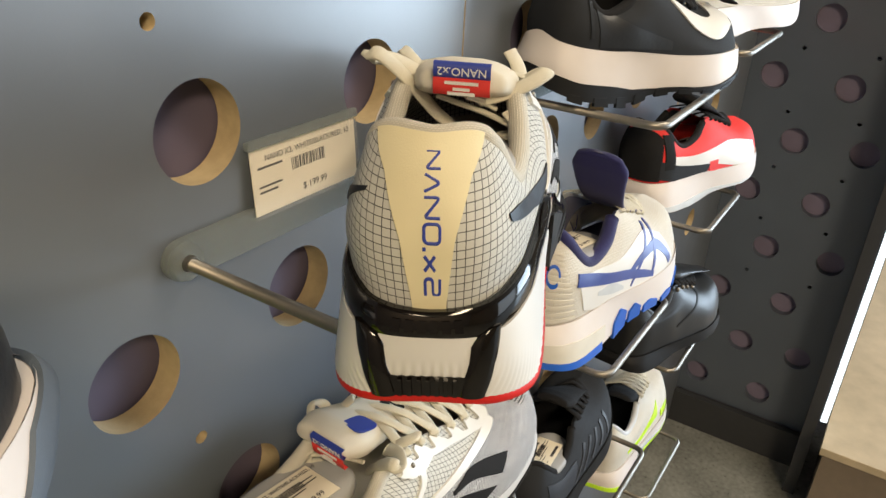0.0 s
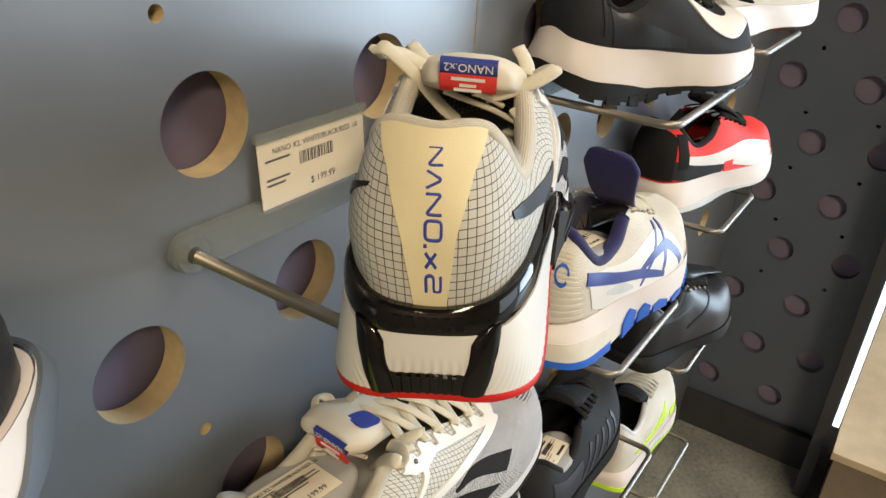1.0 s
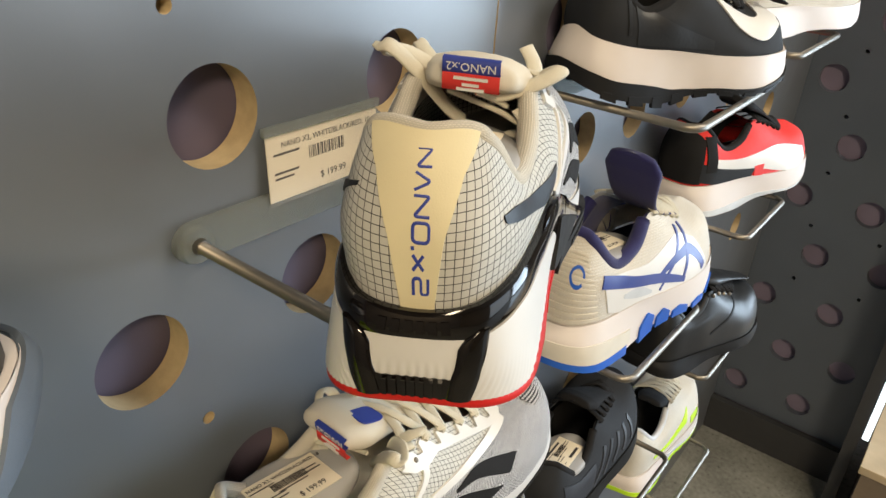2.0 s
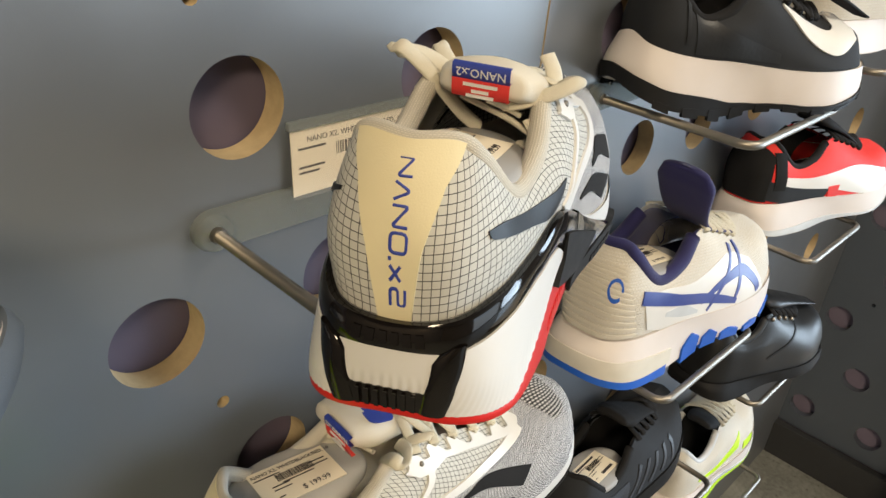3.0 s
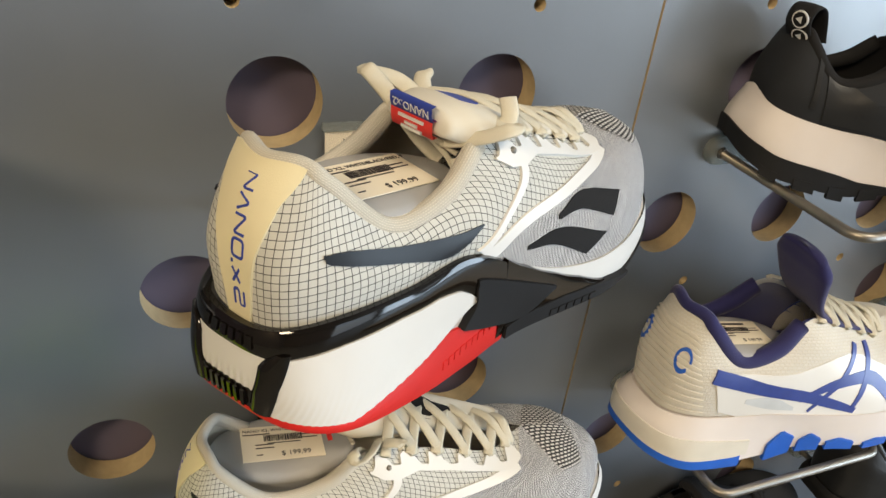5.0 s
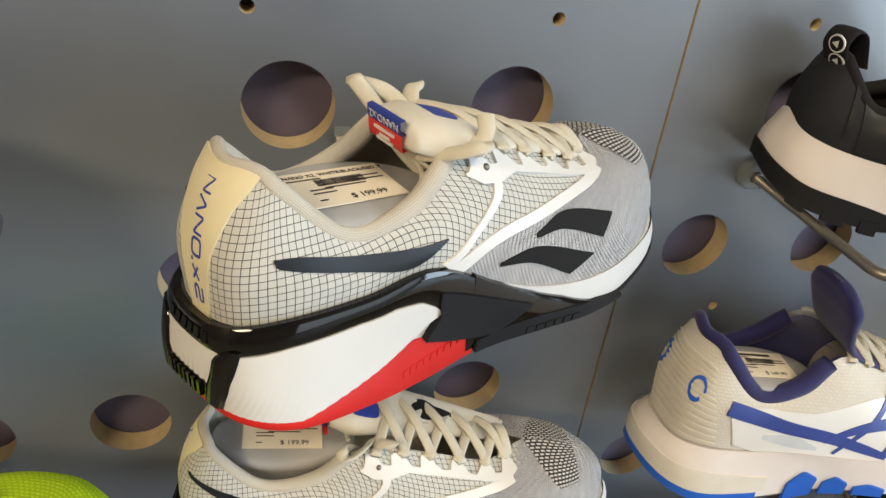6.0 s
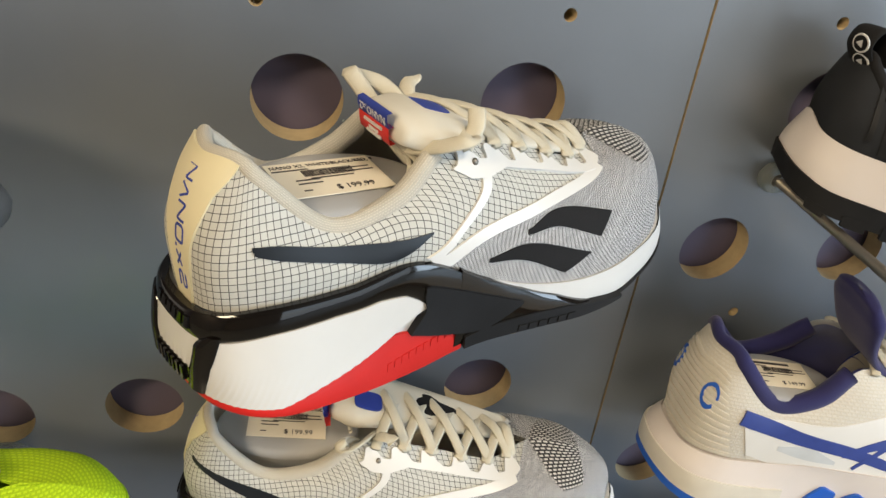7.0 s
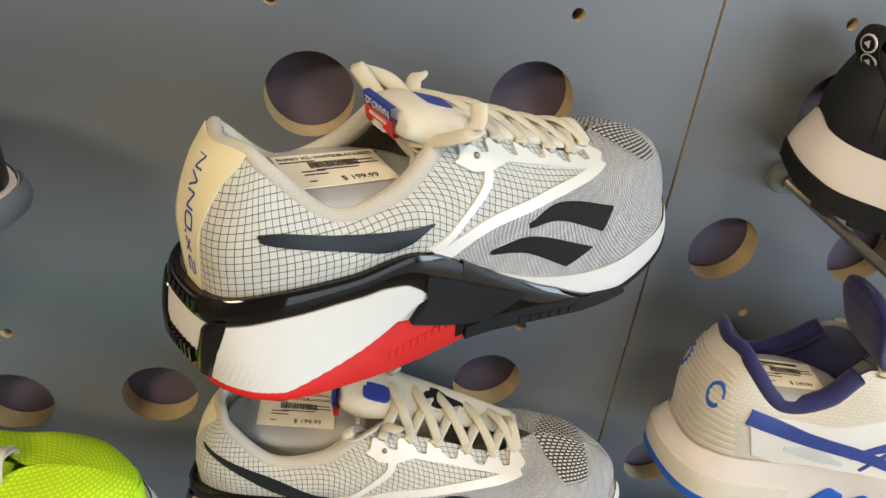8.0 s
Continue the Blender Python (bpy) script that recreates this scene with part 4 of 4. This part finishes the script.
# black and white high-stack runner
RUN = pose(.446, -.033, 1.1555, 0, 0, -28)
t, U, S = simple("running_shoe", "black runner with a thick white foam sole", RUN, M_CHAR, M_PINK, M_CLOTHBLK, M_CLOTHBLK, lace=M_CLOTHBLK, flat=True, sole_z=1.28, kz=0.93, ks=0.765, kw=0.92, lift=0.01, heel_out=0.012, heel_lift=0.026)
for sg in (1, -1):
    band("outsole", S, 0.0, 1.0, -.05, [(0, .38), (.15, .36), (.3, .24), (.42, .12), (.52, .06), (.6, .10), (.8, .30), (1, .3)], 0.0016, M_MATTE, t, sg, 60, 6, "black rubber outsole")
    for i in range(9):
        u = 0.16 + i * 0.09
        band("tread_block", S, u, u + 0.05, -.12, .05, 0.0022, M_MATTE, t, sg, 5, 4)
    leaf("side_panel", U, [(.045, .052), (.08, .050), (.125, .047)], [(.042, .088), (.075, .072), (.125, .055)], 0.0008, M_LEATHER, t, sg, label="smooth dark quarter panel")
    leaf("side_mark", U, [(.130, .089), (.155, .064), (.185, .053), (.214, .064)], [(.130, .091), (.160, .076), (.186, .071), (.216, .092)], 0.0014, M_TPU, t, sg, 26, 6, "white curved side mark")
    strip("heel_seam", U, [(.036, .060), (.036, .095)], .0035, 0.0010, M_LEATHER, t, sg)
tab = cord("pull_tab", [(.026, 0, .100), (.012, 0, .112), (.004, 0, .124), (.010, 0, .133), (.022, 0, .130), (.034, 0, .108)], .003, .020, M_CLOTHBLK, t, up=(0, 1, 0), n=30, label="black webbing pull tab")
for x, zz, tilt in ((.0022, .125, 12), (.0086, .113, 32)):
    for nm, r, off, ma in (("tab_ring", .0062, 0.0, M_TPU), ("tab_field", .0051, .0004, M_CLOTHBLK), ("tab_mark", .0030, .0008, M_TPU)):
        bm = bmesh.new()
        bmesh.ops.create_cone(bm, cap_ends=True, segments=20 if r > .004 else 3, radius1=r, radius2=r, depth=0.001, matrix=Matrix.Translation((x - off, -0.002, zz)) @ Matrix.Rotation(radians(-90 - tilt), 4, "Y"))
        part(nm, bm, ma, tab)

tab.matrix_basis = Matrix.Translation((.027, 0, -.009)) @ Matrix.Rotation(radians(42), 4, "Z") @ Matrix.Translation((-.018, 0, 0))

# red, white and black running shoe
RED = pose(.752, -.045, .9435, 0, 0, -14)
t, U, S = simple("running_shoe", "red, white and black running shoe", RED, M_REDKNIT, M_PINK, M_CLOTHBLK, M_CLOTHBLK, lace=M_CLOTHBLK, tongue_m=M_CLOTHBLK, lift=0.02, flat=True, sole_z=1.1)
for sg in (1, -1):
    leaf("side_band", U, [(.03, .058), (.08, .054), (.14, .050), (.20, .038), (.27, .036)], [(.03, .078), (.08, .072), (.13, .074), (.18, .076), (.26, .060)], 0.0009, M_TPU, t, sg, 30, 6, "white film band")
    leaf("heel_guard", U, [(.022, .047), (.06, .041), (.12, .041)], [(.022, .072), (.06, .062), (.128, .053)], 0.0014, M_CHAR, t, sg, label="black heel guard")
    leaf("side_patch", U, [(.128, .040), (.145, .040)], [(.126, .056), (.147, .056)], 0.0016, M_REDKNIT, t, sg, label="small red patch")
    band("heel_cap", U, 0.0, 0.15, 0.02, [(0, .9), (.15, .72)], 0.0011, M_CLOTHBLK, t, sg, 12, 8, "black heel cap")
    strip("heel_tab", U, [(.036, .060), (.036, .105)], .016, 0.0018, M_CLOTHBLK, t, sg, label="black webbing heel tab")
    band("outsole", S, 0.0, 1.0, -.05, .12, 0.0010, M_PALEGREY, t, sg, 40, 4)

# black leather work shoe
t, U, S = simple("leather_shoe", "black leather work shoe", pose(.698, -.072, .7275, 0, 0, -14), M_LEATHER, M_MATTE, M_LEATHER, M_CLOTHBLK, lace=M_CLOTHBLK, flat=True, sole_z=0.7, kz=0.95, ks=0.82)
for sg in (1, -1):
    for i in range(4):
        p = U(0.50 + i * 0.05, 0.90, 0.001, sg)
        bm = bmesh.new()
        bmesh.ops.create_uvsphere(bm, u_segments=10, v_segments=6, radius=0.0032, matrix=Matrix.Translation(Vector(np.asarray(p))))
        smooth(part("eyelet", bm, M_STEEL, t, "brass-toned eyelet"))
    strip("seam", U, [(.10, .050), (.14, .066), (.18, .088)], .003, 0.0009, M_MATTE, t, sg)

# black mesh trail shoe
TRAIL = pose(.408, -.085, .640, 0, 0, 6)
t, U, S = simple("trail_shoe", "black mesh trail shoe", TRAIL, M_CHAR, M_MATTE, M_CLOTHBLK, M_CLOTHBLK, lace=M_CLOTHBLK, tongue_m=M_CLOTHBLK, lift=0.03, flat=True)
for sg in (1, -1):
    for i in range(5):
        strip("overlay", U, [(.10 + i * .028, .044), (.115 + i * .026, .062), (.128 + i * .022, .086 - i * .004)], .007, 0.0014, M_NIGHT, t, sg, label="dark navy film overlay")
    leaf("quarter", U, [(.03, .046), (.07, .044), (.10, .046)], [(.03, .090), (.065, .078), (.10, .080)], 0.0010, M_NIGHT, t, sg, label="dark navy quarter panel")
cup(TRAIL @ pose(.080, 0, .090, 0, 6, 0), "", "")
bracket(0.478, 0.678, 0.6345, 0.150)

# white running shoe with lime flashes
t, U, S = simple("running_shoe", "white running shoe with lime green flashes", pose(.722, -.072, .474, 0, 0, 2), M_OFF, M_PINK, M_PALEGREY, M_CHAR, tongue_m=M_CHAR, flat=True)
for sg in (1, -1):
    leaf("side_flash", U, [(.06, .052), (.12, .048), (.18, .054)], [(.06, .056), (.13, .058), (.19, .076)], 0.0012, M_LIMEFILM, t, sg, label="lime film flash")
    leaf("toe_flash", U, [(.20, .040), (.24, .036)], [(.20, .054), (.24, .048)], 0.0012, M_LIMEFILM, t, sg, label="lime film flash")
    band("outsole", S, 0.0, 1.0, -.05, .16, 0.0012, M_LIMEFILM, t, sg, 40, 4, "lime outsole")
    band("sole_stripe", S, 0.4, 1.0, .2, .4, 0.0010, M_PALEGREY, t, sg, 40, 4)

# white shoe on the upper row
t, U, S = simple("running_shoe", "white running shoe with a pale blue mark", pose(.735, -.055, 1.1715, 0, 0, -14), M_OFF, M_PINK, M_PALEGREY, M_PALEGREY, flat=True)
for sg in (1, -1):
    leaf("side_mark", U, [(.215, .050), (.245, .046)], [(.215, .072), (.245, .064)], 0.0012, M_SLATE, t, sg, label="slate blue mark")

# neighbours on the other side
t, U, S = simple("running_shoe", "black shoe with a pale pink sole and grey toe edge", pose(-.378, -.070, 1.1365, 0, 0, -7), M_LEATHER, M_PINK, M_CLOTHBLK, M_CLOTHBLK, lace=M_CLOTHBLK, flat=True, kz=1.2)
for sg in (1, -1):
    band("toe_rubber", S, 0.88, 1.0, -.05, [(.88, .3), (.93, .85), (1, 1.02)], 0.0022, M_SLATE, t, sg, 30, 5, "slate grey rubber edge")
t, U, S = simple("running_shoe", "lime yellow mesh running shoe", pose(-.332, -.105, .898, 0, 0, -4), M_LIME, M_PALEGREY, M_LIME, M_LIME, flat=True)
for sg in (1, -1):
    band("toe_guard", U, 0.86, 1.0, 0.0, [(.86, .05), (1, .35)], 0.0009, M_LIMEFILM, t, sg, 16, 4, "lime film toe guard")
